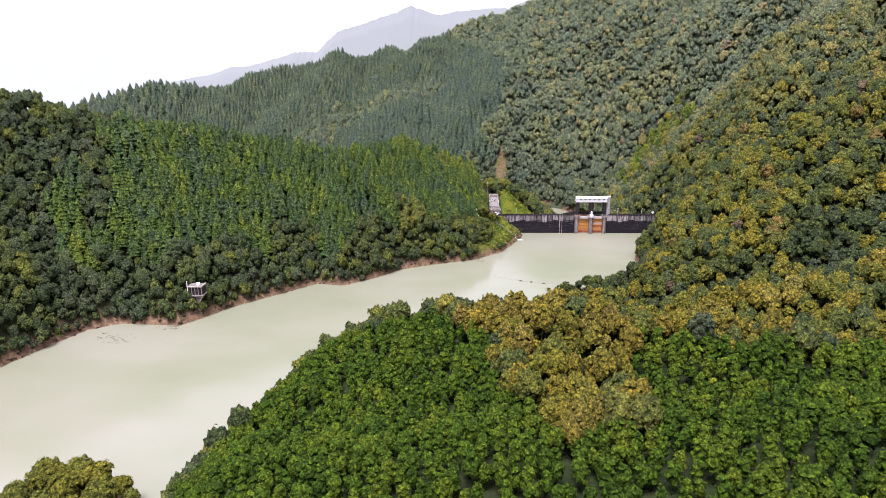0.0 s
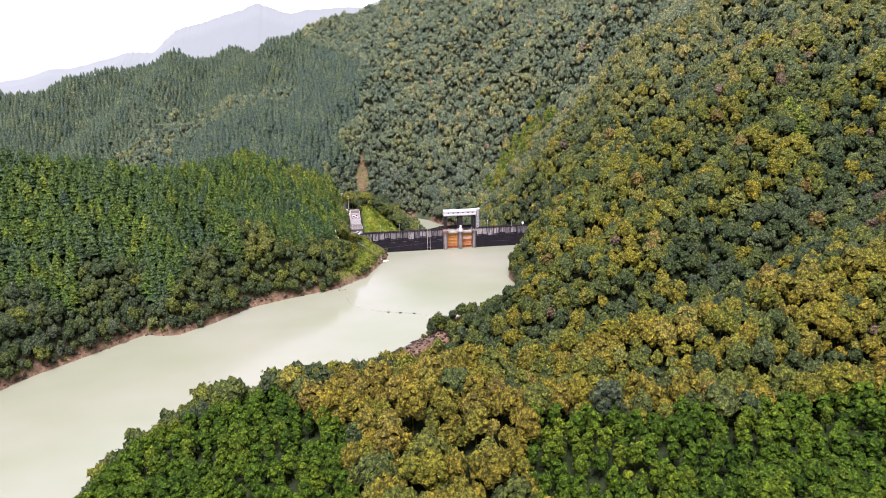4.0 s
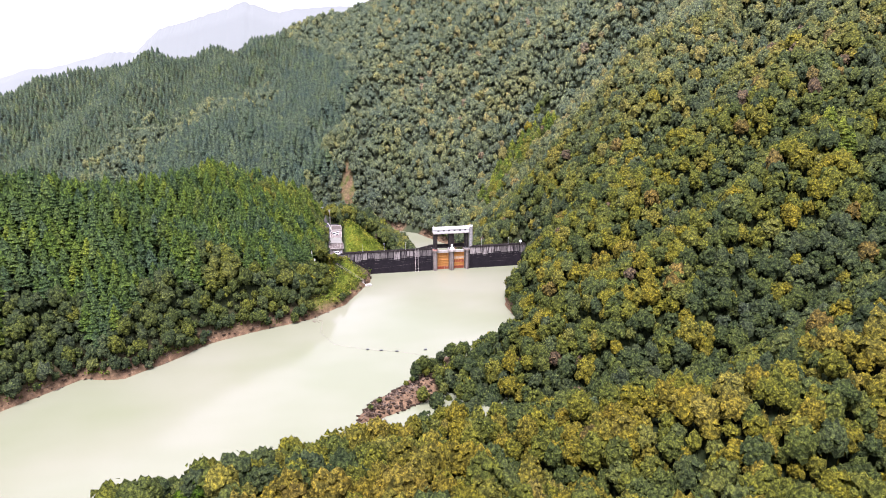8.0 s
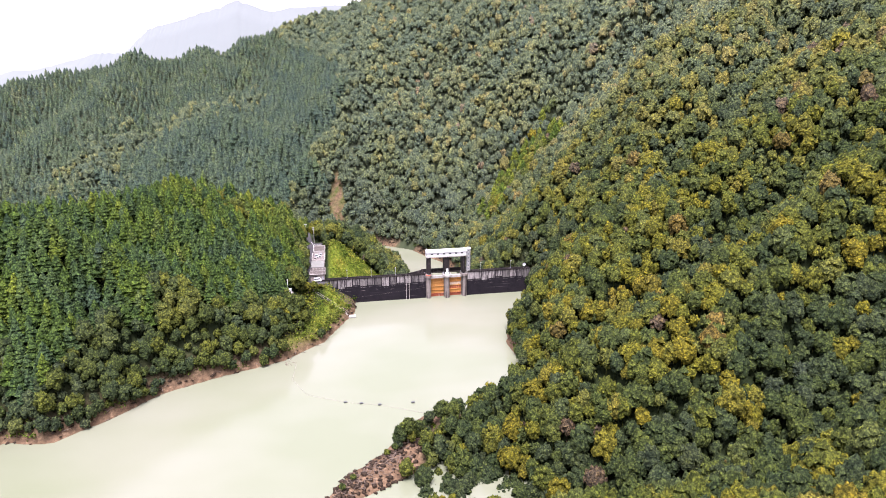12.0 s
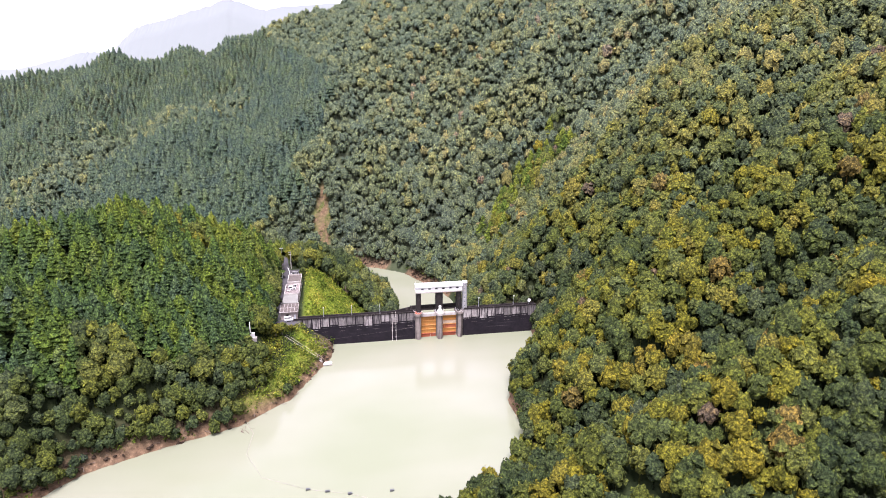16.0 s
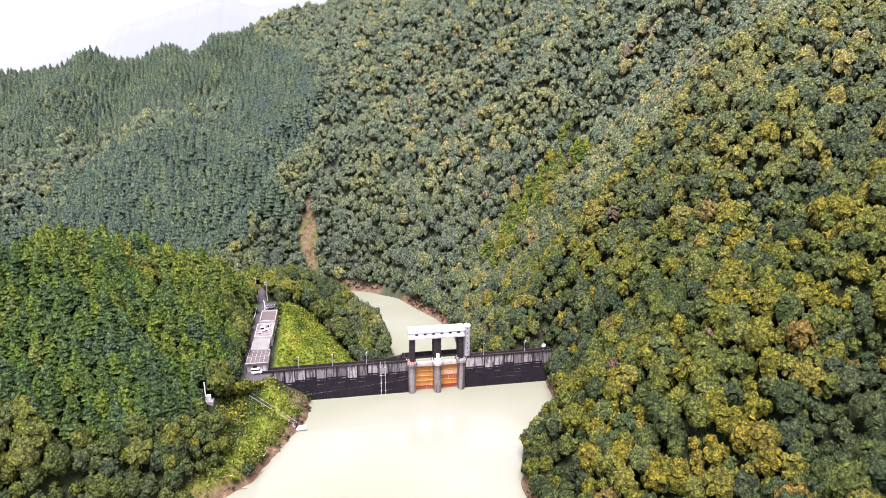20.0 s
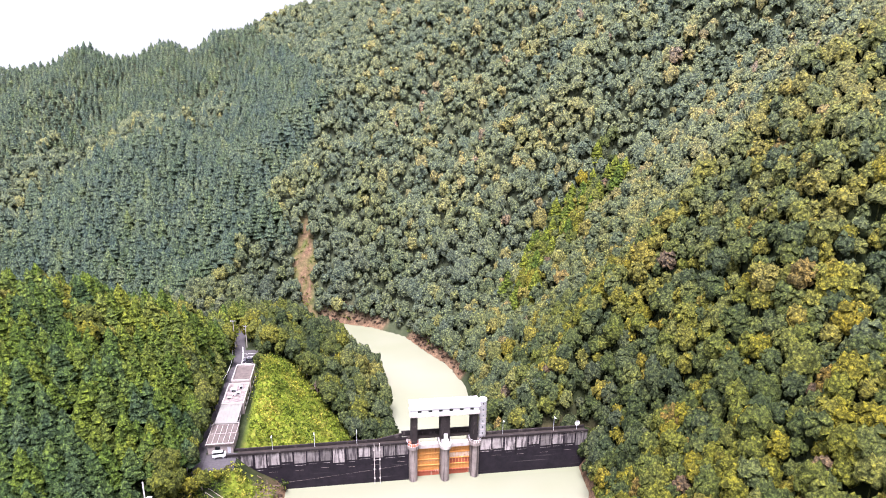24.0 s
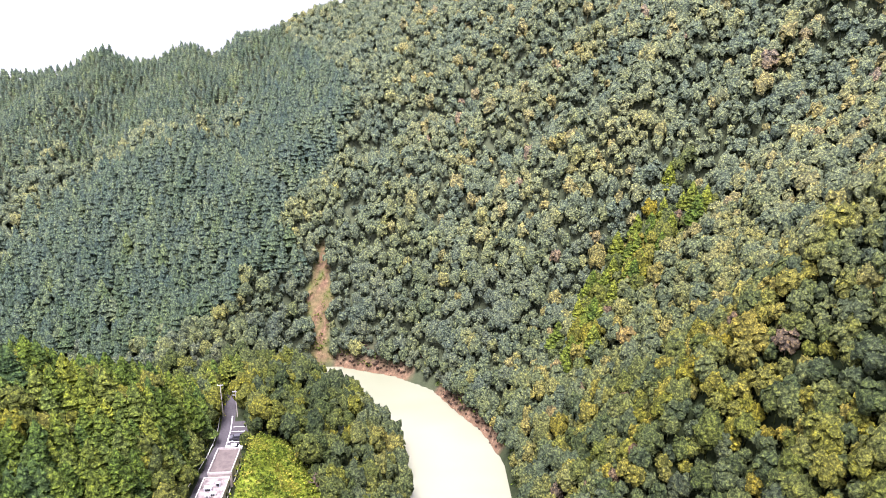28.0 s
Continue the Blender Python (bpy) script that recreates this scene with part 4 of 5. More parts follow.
for n, px in enumerate((0.0, 8.9, 17.5)):
    pier = part("pier", prism(bmesh.new(), nose(px, 1.2, 8, -0.1 if n != 1 else -0.9), -19, 10.6), PIERC, dam, "stained concrete gate pier with round nose")
    part("cap", prism(bmesh.new(), nose(px, 1.75, 7.5, -0.6 if n != 1 else -1.3), 10.6, 11.5), PIERC if n != 1 else PALE, pier)
    if n == 0:
        part("cap_floor", prism(bmesh.new(), nose(px, 1.45, 2.5, -0.3), 11.5, 11.62), RUST, pier, "brick-red cap floor")
    bm = bmesh.new()
    rim = nose(px, 1.68, 2.4, -0.52 if n != 1 else -1.22)
    for a, b in zip(rim, rim[1:]):
        rod(bm, (*a, 12.45), (*b, 12.45), 0.035, seg=5)
        rod(bm, (*a, 11.5), (*a, 12.45), 0.03, seg=5)
    part("handrail", bm, STEEL, pier)
part("machine_plinth", box(box(bmesh.new(), 7.9, 9.9, -0.4, 2.2, 11.5, 12.6, 0.08), 8.5, 9.5, 0.1, 1.3, 12.6, 14.3, 0.08), WHITE, dam, "white painted gate machine")

for n, (x0, x1) in enumerate(((1.25, 7.65), (10.15, 16.25))):
    gate = root("sluice_gate", "orange steel sluice gate with rust streaks, closed" if n == 0 else "orange sluice gate with a buff band and rusty foot, closed", "sluice gate", "gates of the dam")
    boxed("skin_plate", x0, x1, 3.0, 3.15, -6, 9.3, ORANGE, gate)
    for k in range(5):
        z = 1.2 + k * 1.9
        boxed("girder", x0, x1, 2.68, 3.0, z, z + 0.22, ORANGE if k else RUST, gate, "" if k else "rust-red lower girder")
    for k in range(7):
        px = x0 + (x1 - x0) * (k + 0.5) / 7
        boxed("stiffener", px - 0.05, px + 0.05, 2.78, 3.0, 1.0, 9.2, ORANGE, gate)
    boxed("foot_plate", x0, x1, 2.9, 3.0, -6, 1.2, RUST, gate, "rust-red foot plate at the water")
    if n:
        boxed("band", x0, x1, 2.86, 3.0, 5.3, 6.75, BUFF, gate, "faded buff band")
        boxed("lower_plate", x0, x1, 2.88, 3.0, 3.15, 4.85, RUST, gate, "rust-red plate")
    boxed("top_beam", x0, x1, 1.9, 3.6, 9.3, 10.5, PALE, gate, "pale concrete walkway beam", 0.06)

house = root("hoist_house", "white gate hoist house on dark columns", "building")
for px, w in ((0.35, 0.85), (8.95, 1.3), (17.15, 0.85)):
    boxed("column", px - w, px + w, 1.0, 4.98, 11.45, 20.3, COPING, house, "dark stained concrete column", 0.05)
boxed("floor_slab", -0.95, 18.45, 0.4, 5.6, 20.25, 20.65, PALE, house, bevel=0.05)
boxed("wall", -0.75, 18.25, 0.6, 5.4, 20.65, 22.75, ROOFW, house)
for k in range(6):
    px = 1.7 + k * 2.9
    win = boxed("window", px - 0.5, px + 0.5, 0.5, 0.62, 21.7, 22.25, GLASS, house, "small dark louvred window")
    boxed("frame", px - 0.6, px + 0.6, 0.54, 0.6, 21.6, 21.7, STEEL, win)
bm = bmesh.new()
pitch_z = [(0.25, 22.7), (3.0, 23.35), (5.75, 22.7), (5.75, 22.85), (3.0, 23.55), (0.25, 22.85)]
ends = [[bm.verts.new((px, y, z)) for y, z in pitch_z] for px in (-1.0, 18.5)]
for k in range(6):
    bm.faces.new((ends[0][k], ends[0][(k + 1) % 6], ends[1][(k + 1) % 6], ends[1][k]))
bm.faces.new(ends[0])
bm.faces.new(ends[1][::-1])
part("roof", bm, ROOFW, house, "shallow white pitched roof")
bm = bmesh.new()
for k in range(25):
    px = -0.8 + k * 0.8
    rod(bm, (px, 0.42, 20.6), (px, 0.42, 21.35), 0.03, seg=4)
rod(bm, (-0.9, 0.42, 21.35), (18.4, 0.42, 21.35), 0.03, seg=4)
part("handrail", bm, WHITE, house)
rod_bm = rod(bmesh.new(), (-0.9, 0.7, 23), (-0.9, 0.7, 25.2), 0.05)
part("aerial", rod_bm, STEEL, house)

tower = root("stair_tower", "round silver stair tower beside the hoist house", "tower")
part("shaft", rod(bmesh.new(), (19.6, 2.6, 10.9), (19.6, 2.6, 23.3), 1.12, seg=24), TOWERS, tower, smooth=False)
part("cap", rod(bmesh.new(), (19.6, 2.6, 23.3), (19.6, 2.6, 23.75), 1.25, 1.1, seg=24), ROOFW, tower, "white cap")
for k in range(6):
    z = 12.6 + k * 1.85
    part("ring", rod(bmesh.new(), (19.6, 2.6, z), (19.6, 2.6, z + 0.16), 1.18, seg=24), PALE, tower)
    boxed("opening", 19.45, 19.7, 1.46, 1.6, z + 0.6, z + 1.1, GLASS, tower, "dark slot opening")


def street_lamp():
    lamp_ob = root("street_lamp", "slim grey street lamp on the dam crest", "street lamp", "lamps along the crest")
    part("pole", rod(bmesh.new(), (0, 0, 0), (0, 0, 4.5), 0.09, 0.06), STEEL, lamp_ob)
    part("arm", rod(bmesh.new(), (0, 0, 4.45), (0, -0.9, 4.75), 0.05, 0.04), STEEL, lamp_ob)
    part("lantern", box(bmesh.new(), -0.14, 0.14, -1.4, -0.8, 4.68, 4.84, 0.04), WHITE, lamp_ob)
    return lamp_ob


first = street_lamp()
first.matrix_basis = pose(-38.3, 3.8, 11.12)
for px in (-27.0, -15.5, 26.0, 41.1):
    copy_thing(first, pose(px, 3.8, 11.12))

dish = root("dish_antenna", "white round dish antenna at the end of the dam", "antenna")
part("post", rod(bmesh.new(), (48.0, 3.6, 11.1), (48.0, 3.6, 13.2), 0.07), STEEL, dish)
bm = bmesh.new()
rings = [[bm.verts.new((48.0 + r * math.cos(a * 6.28319 / 16), 3.5 - d, 13.3 + r * math.sin(a * 6.28319 / 16))) for a in range(16)] for r, d in ((0.1, 0.0), (0.45, 0.06), (0.75, 0.22), (0.78, 0.2))]
for ra, rb in zip(rings, rings[1:]):
    for k in range(16):
        bm.faces.new((ra[k], ra[(k + 1) % 16], rb[(k + 1) % 16], rb[k]))
bm.faces.new(rings[0])
part("reflector", bm, WHITE, dish)

bm, was = bmesh.new(), None
for k in range(41):
    s = k / 40
    p = (-41 + 90 * s, 0.2 + 0.5 * s, 2.6 + 9.6 * s - 3.2 * 4 * s * (1 - s) * 0.35)
    if was:
        rod(bm, was, p, 0.02, seg=5)
    was = p
tagged(part("cable", bm, PIERC), "pale steel cable slung along the dam face", "cable")

# ---- control building, road and yard ----
blg = root("control_building", "long weathered white control building stepping along the road", "building")


def block(x0, x1, y0, y1, top, floor=6.5):
    return boxed("wall", x0, x1, y0, y1, floor, top, PINKW, blg, bevel=0.04)


def parapet(x0, x1, y0, y1, z, height=0.5, material=PALE):
    bm = bmesh.new()
    box(bm, x0 - 0.06, x1 + 0.06, y0 - 0.06, y0 + 0.16, z, z + height)
    box(bm, x0 - 0.06, x1 + 0.06, y1 - 0.16, y1 + 0.06, z, z + height)
    box(bm, x0 - 0.06, x0 + 0.16, y0 + 0.16, y1 - 0.16, z, z + height)
    box(bm, x1 - 0.16, x1 + 0.06, y0 + 0.16, y1 - 0.16, z, z + height)
    return part("roof_edge", bm, material, blg, "pale roof edge")


block(-55.2, -48.6, 3.4, 12.6, 14.2)
boxed("roof", -55.6, -48.2, 2.9, 13.0, 14.2, 14.4, ROOFG, blg, "brown flat roof under a white grid")
bm = bmesh.new()
for k in range(6):
    px = -55.5 + k * 1.42
    box(bm, px, px + 0.08, 3.0, 12.9, 14.4, 14.55)
for k in range(3):
    py = 3.0 + k * 4.9
    box(bm, -55.5, -48.3, py, py + (0.22 if k != 1 else 0.08), 14.55, 14.68)
part("roof_grid", bm, PALE, blg, "white pergola grid")
boxed("window", -53.2, -51.9, 3.3, 3.42, 12.6, 13.5, GLASS, blg)
boxed("door", -50.0, -49.2, 3.3, 3.42, 11.4, 13.3, STEEL, blg)
block(-54.6, -49.4, 12.6, 22.4, 14.6)
bm = bmesh.new()
a = [bm.verts.new(p) for p in ((-55.0, 12.6, 14.6), (-49.0, 12.6, 14.6), (-49.0, 22.6, 14.6), (-55.0, 22.6, 14.6), (-55.0, 12.6, 15.0), (-49.0, 12.6, 14.75), (-49.0, 22.6, 14.75), (-55.0, 22.6, 15.0))]
for q in ((3, 2, 1, 0), (4, 5, 6, 7), (0, 1, 5, 4), (1, 2, 6, 5), (2, 3, 7, 6), (3, 0, 4, 7)):
    bm.faces.new([a[i] for i in q])
part("roof", bm, ROOFS, blg, "plain silver sheet-metal roof")
for k in range(7):
    boxed("seam", -55.0 + k, -54.94 + k, 12.6, 22.6, 14.98 - 0.042 * k, 15.08 - 0.042 * k, ROOFS, blg)
block(-54.8, -48.6, 22.6, 34.6, 14.9)
boxed("roof", -54.7, -48.7, 22.7, 34.5, 14.9, 15.0, plain("patched_roof", (0.14, 0.118, 0.11), 0.9, grain=0.6, vary=0.75), blg, "patched pinkish flat roof")
parapet(-54.8, -48.6, 22.6, 34.6, 14.9, 0.45)
block(-54.2, -48.4, 35.6, 46.0, 15.4)
boxed("roof", -54.0, -48.6, 35.8, 45.8, 15.4, 15.5, ROOFG, blg, "grey asphalt flat roof")
parapet(-54.2, -48.4, 35.6, 46.0, 15.4, 0.6)
boxed("link", -53.5, -49.0, 34.6, 35.6, 8, 14.3, PINKW, blg)
for py in (14.5, 17.5, 20.5, 24.5, 27.5, 30.5, 33.0, 37.5, 40.5, 43.5):
    px = -49.4 if py < 22 else (-48.6 if py < 35 else -48.4)
    win = boxed("window", px - 0.08, px + 0.06, py - 0.7, py + 0.7, 12.4, 13.6, GLASS, blg)
    boxed("sill", px, px + 0.14, py - 0.8, py + 0.8, 12.28, 12.4, WHITE, win)
for px, py, w, h, mat in ((-52.6, 30.2, 0.9, 0.9, STEEL), (-51.0, 28.4, 0.7, 0.7, WHITE), (-50.6, 31.6, 0.5, 1.1, STEEL), (-53.2, 26.0, 0.7, 0.5, PALE), (-52.2, 27.6, 0.4, 0.6, WHITE)):
    unit = root("roof_unit", "small pale air-conditioning unit on the flat roof", "air conditioner", "units on the roof")
    boxed("casing", px - w, px + w, py - w * 0.7, py + w * 0.7, 15.0, 15.0 + h, mat, unit, bevel=0.05)
    boxed("grille", px - w * 0.7, px + w * 0.7, py - w * 0.7 - 0.03, py - w * 0.7, 15.15, 15.0 + h * 0.85, GLASS, unit)


def strip(name, line, half, z, material, label):
    """A ribbon of paving along a line."""
    pts = [Vector(p) for p in line]
    co = []
    for k, p in enumerate(pts):
        d = (pts[min(k + 1, len(pts) - 1)] - pts[max(k - 1, 0)]).normalized()
        co += [(p.x - d.y * half, p.y + d.x * half, z), (p.x + d.y * half, p.y - d.x * half, z)]
    faces = np.array([(2 * k + 1, 2 * k + 3, 2 * k + 2, 2 * k) for k in range(len(pts) - 1)])
    return tagged(new(name, solid(name, np.array(co), faces, material)), label, "road", kind="structure")


strip("road", ROAD, 1.9, 11.36, ASPHALT, "narrow dark asphalt road behind the building")
strip("pavement", [(-55.6, -0.6), (-47.4, -0.6)], 3.8, 11.37, ASPHALT, "dark asphalt yard at the end of the dam")
strip("pavement", [(-52.2, 47), (-52.6, 56), (-53.2, 66)], 3.2, 11.375, ASPHALT, "asphalt car park with white bay lines")
line = strip("road_marking", [(-54.3, 48), (-54.4, 54), (-55.0, 62), (-56.2, 69)], 0.11, 11.40, LINE, "white edge line curving along the road")
for k in range(6):
    y0 = 50.5 + k * 2.5
    strip("road_marking", [(-54.2 - k * 0.1, y0), (-50.4 - k * 0.1, y0 + 0.25)], 0.09, 11.40, LINE, "white parking bay line")


def guard_rail(line, group):
    rail = root("guard_rail", "white steel guard rail along the road", "guard rail", group)
    for a, b in zip(line, line[1:]):
        part("beam", rod(bmesh.new(), (*a, 12.05), (*b, 12.05), 0.09, seg=6), WHITE, rail)
        part("post", rod(bmesh.new(), (*a, 11.2), (*a, 12.1), 0.06, seg=6), WHITE, rail)
    return rail


guard_rail([(-59.6, 24), (-59.5, 30), (-59.2, 36), (-58.6, 42), (-58.0, 48), (-57.9, 54), (-58.2, 60), (-59.4, 67)], "rails of the road")


def car(name, label, paint, m, long, wide, tall, van=False):
    """A parked car: body shell, glasshouse and four wheels."""
    thing = root(name, label, "car")
    bm = bmesh.new()
    side = [(-0.5, 0.28), (0.5, 0.28), (0.5, 0.62), (0.46, 0.68), (-0.47, 0.68), (-0.5, 0.6)] if not van else [(-0.5, 0.28), (0.5, 0.28), (0.5, 0.66), (0.44, 0.72), (-0.5, 0.72), (-0.5, 0.5)]
    ends = [[bm.verts.new((x * long, u * wide / 2, z * tall / 1.0 * 1.0)) for x, z in side] for u in (-1, 1)]
    n = len(side)
    for k in range(n):
        bm.faces.new((ends[0][k], ends[0][(k + 1) % n], ends[1][(k + 1) % n], ends[1][k]))
    bm.faces.new(ends[0][::-1])
    bm.faces.new(ends[1])
    bmesh.ops.bevel(bm, geom=bm.edges[:], offset=0.06, segments=2, affect="EDGES")
    part("body", bm, paint, thing)
    bm = bmesh.new()
    lo, hi = ((-0.34, 0.26), (-0.22, 0.14)) if not van else ((-0.49, 0.40), (-0.47, 0.28))
    w, t = wide * 0.46, wide * 0.39
    z0, z1 = 0.66 * tall, tall
    v = [bm.verts.new(p) for p in ((lo[0] * long, -w, z0), (lo[1] * long, -w, z0), (lo[1] * long, w, z0), (lo[0] * long, w, z0), (hi[0] * long, -t, z1), (hi[1] * long, -t, z1), (hi[1] * long, t, z1), (hi[0] * long, t, z1))]
    for q in ((3, 2, 1, 0), (4, 5, 6, 7), (0, 1, 5, 4), (1, 2, 6, 5), (2, 3, 7, 6), (3, 0, 4, 7)):
        bm.faces.new([v[i] for i in q])
    bmesh.ops.bevel(bm, geom=bm.edges[:], offset=0.05, segments=2, affect="EDGES")
    cabin = part("cabin", bm, GLASS, thing, "dark windows")
    part("roof", box(bmesh.new(), hi[0] * long, hi[1] * long, -t, t, z1 - 0.03, z1 + 0.03, 0.02), paint, cabin)
    for x in (-0.32, 0.31):
        for u in (-1, 1):
            wheel = part("wheel", rod(bmesh.new(), (x * long, u * (wide / 2 - 0.16), 0.31), (x * long, u * (wide / 2 + 0.01), 0.31), 0.31, seg=14), GLASS, thing)
            part("rim", rod(bmesh.new(), (x * long, u * (wide / 2), 0.31), (x * long, u * (wide / 2 + 0.025), 0.31), 0.18, seg=10), STEEL, wheel)
    thing.matrix_basis = m
    return thing


car("delivery_van", "small white van parked before the building", WHITE, pose(-51.9, 1.6, 11.39, 0, 0, 4), 3.4, 1.5, 1.9, True)
car("parked_car", "dark grey car parked in a marked bay", plain("dark_car_paint", (0.03, 0.03, 0.035), 0.3), pose(-51.8, 56.6, 11.39, 0, 0, 4), 4.4, 1.75, 1.45)
car("parked_car", "white car parked beside the far block", WHITE, pose(-51.6, 51.8, 11.39, 0, 0, 5), 4.2, 1.7, 1.5)


def utility_pole(m, height, arms):
    pole = root("utility_pole", "grey concrete utility pole beside the road", "utility pole", "poles of the road")
    part("mast", rod(bmesh.new(), (0, 0, 0), (0, 0, height), 0.17, 0.11), PALE, pole)
    for k in range(arms):
        z = height - 0.5 - k * 1.1
        arm = part("crossarm", box(bmesh.new(), -0.9, 0.9, -0.06, 0.06, z, z + 0.12), STEEL, pole)
        for u in (-0.75, 0.75):
            part("insulator", rod(bmesh.new(), (u, 0, z + 0.12), (u, 0, z + 0.36), 0.06, seg=6), WHITE, arm)
    pole.matrix_basis = m
    return pole


utility_pole(pose(-58.9, 69.0, 11.2), 11, 1)
utility_pole(pose(-54.6, 68.5, 11.2), 9, 2)
utility_pole(pose(-58.6, -4.6, 11.2), 6, 1)

# ---- the left bank: stairs, landing stage, gauge ----
stairs = root("gangway", "grey timber gangway with handrails down the bank", "gangway")
top, foot = Vector((-52.5, -11.5, 10.3)), Vector((-38.9, -15.9, 1.3))
along = (foot - top)
side = Vector((-along.y, along.x, 0)).normalized() * 0.75
for u in (-1, 1):
    part("stringer", rod(bmesh.new(), top + side * u, foot + side * u, 0.16, seg=6), WOODG, stairs)
    part("handrail", rod(bmesh.new(), top + side * u + Vector((0, 0, 1)), foot + side * u + Vector((0, 0, 1)), 0.06, seg=6), WOODG, stairs)
    for k in range(7):
        p = top + along * (k / 6) + side * u
        part("baluster", rod(bmesh.new(), p, p + Vector((0, 0, 1)), 0.05, seg=5), WOODG, stairs)
for k in range(26):
    p = top + along * ((k + 0.5) / 26)
    part("tread", box(bmesh.new(), p.x - 0.24, p.x + 0.24, p.y - 0.75, p.y + 0.75, p.z + 0.06, p.z + 0.12), WOODG, stairs)
for k in (0.25, 0.55, 0.85):
    p = top + along * k
    for u in (-1, 1):
        q = p + side * u
        part("prop", rod(bmesh.new(), (q.x, q.y, float(land(q.x, q.y)) - 0.5), q, 0.1, seg=6), WOODG, stairs)
pontoon = root("pontoon", "pale floating landing stage at the waterline", "pontoon")
boxed("deck", -38.9, -35.6, -17.2, -14.6, 0.25, 0.55, PALE, pontoon, bevel=0.06)
boxed("float", -38.6, -35.9, -16.9, -14.9, -0.3, 0.25, WHITE, pontoon)
gauge = root("rain_gauge", "white pole and cabinet on a concrete base among trees", "gauge")
gx0, gy0 = -63.0, -20.0
gz0 = float(land(gx0, gy0))
boxed("base", gx0 - 1.2, gx0 + 1.2, gy0 - 1.1, gy0 + 1.1, gz0 - 0.8, gz0 + 0.6, PALE, gauge, bevel=0.05)
boxed("cabinet", gx0 - 0.6, gx0 + 0.6, gy0 - 0.5, gy0 + 0.5, gz0 + 0.6, gz0 + 2.4, WHITE, gauge, bevel=0.05)
part("pole", rod(bmesh.new(), (gx0 - 0.9, gy0, gz0 + 0.6), (gx0 - 0.9, gy0, gz0 + 6.6), 0.17), WHITE, gauge)

# ---- intake tower on the far bank ----
intake = root("intake_tower", "old intake tower with a dark railed hut on a concrete shaft", "tower")
tx, ty = -188.0, -137.0
boxed("shaft", tx - 1.3, tx + 1.3, ty - 1.3, ty + 1.3, -6, 10.3, PIERC, intake, bevel=0.1)
boxed("platform", tx - 3.6, tx + 3.6, ty - 2.6, ty + 2.6, 10.3, 10.8, PIERC, intake, bevel=0.06)
boxed("hut", tx - 3.0, tx + 3.0, ty - 2.0, ty + 2.2, 10.8, 14.6, COPING, intake, "dark stained hut")
boxed("roof", tx - 3.2, tx + 3.2, ty - 2.3, ty + 2.4, 14.6, 14.85, PIERC, intake, "stained flat roof", 0.05)
part("roof_rail", box(box(bmesh.new(), tx - 3.3, tx + 3.3, ty - 2.45, ty - 2.3, 14.5, 15.0), tx + 3.2, tx + 3.35, ty - 2.3, ty + 2.4, 14.5, 15.0), PALE, intake, "pale roof edge")
for k in range(5):
    px = tx - 2.9 + k * 1.45
    boxed("mullion", px - 0.12, px + 0.12, ty - 2.15, ty - 2.0, 10.8, 14.6, PIERC, intake)
part("tank", rod(bmesh.new(), (tx + 0.9, ty, 14.85), (tx + 0.9, ty, 15.8), 0.9, 0.75, seg=14), WHITE, intake, "white tank on the roof")
part("mast", rod(bmesh.new(), (tx - 3.1, ty - 2.2, 10.8), (tx - 3.1, ty - 2.2, 17.2), 0.16, seg=8), WHITE, intake)
for u in (-1, 1):
    part("bracket", rod(bmesh.new(), (tx + u * 1.2, ty - 1.2, 7.6), (tx + u * 3.3, ty - 2.3, 10.3), 0.22, seg=6), PALE, intake)

# ---- floating boom ----
boom = root("log_boom", "string of small floats sagging across the reservoir", "boom")
BOOM = [(-65.3, -41.5), (-64.6, -49.5), (-60.0, -59.0), (-60.8, -70), (-55.2, -82.0), (-42.4, -89.3), (-31.2, -92.9), (-23.4, -97.1), (-16.3, -101.1)]
bead = bmesh.new()
bmesh.ops.create_icosphere(bead, subdivisions=1, radius=0.13)
bead_mesh = bpy.data.meshes.new("float")
bead.to_mesh(bead_mesh)
bead_mesh.materials.append(WOODG)
tar = plain("dark_float", (0.05, 0.05, 0.05), 0.6)
drum = bpy.data.meshes.new("drum")
bm = box(bmesh.new(), -0.6, 0.6, -0.35, 0.35, -0.2, 0.35, 0.08)
bm.to_mesh(drum)
bm.free()
drum.materials.append(tar)
step = 0
for a, b in zip(BOOM, BOOM[1:]):
    d = math.hypot(b[0] - a[0], b[1] - a[1])
    n = max(1, int(d / (0.9 if b[1] > -75 else 2.2)))
    part("rope", rod(bmesh.new(), (*a, 0.06), (*b, 0.06), 0.035, seg=4), WOODG, boom)
    for k in range(n):
        s = k / n
        o = new("float", bead_mesh)
        o.parent, o.location = boom, (a[0] + (b[0] - a[0]) * s, a[1] + (b[1] - a[1]) * s, 0.08)
for px, py in ((-42.4, -89.3), (-37.2, -91.0), (-31.2, -92.9), (-20.0, -93.5)):
    o = new("drum", drum)
    o.parent, o.location = boom, (px, py, 0.1)


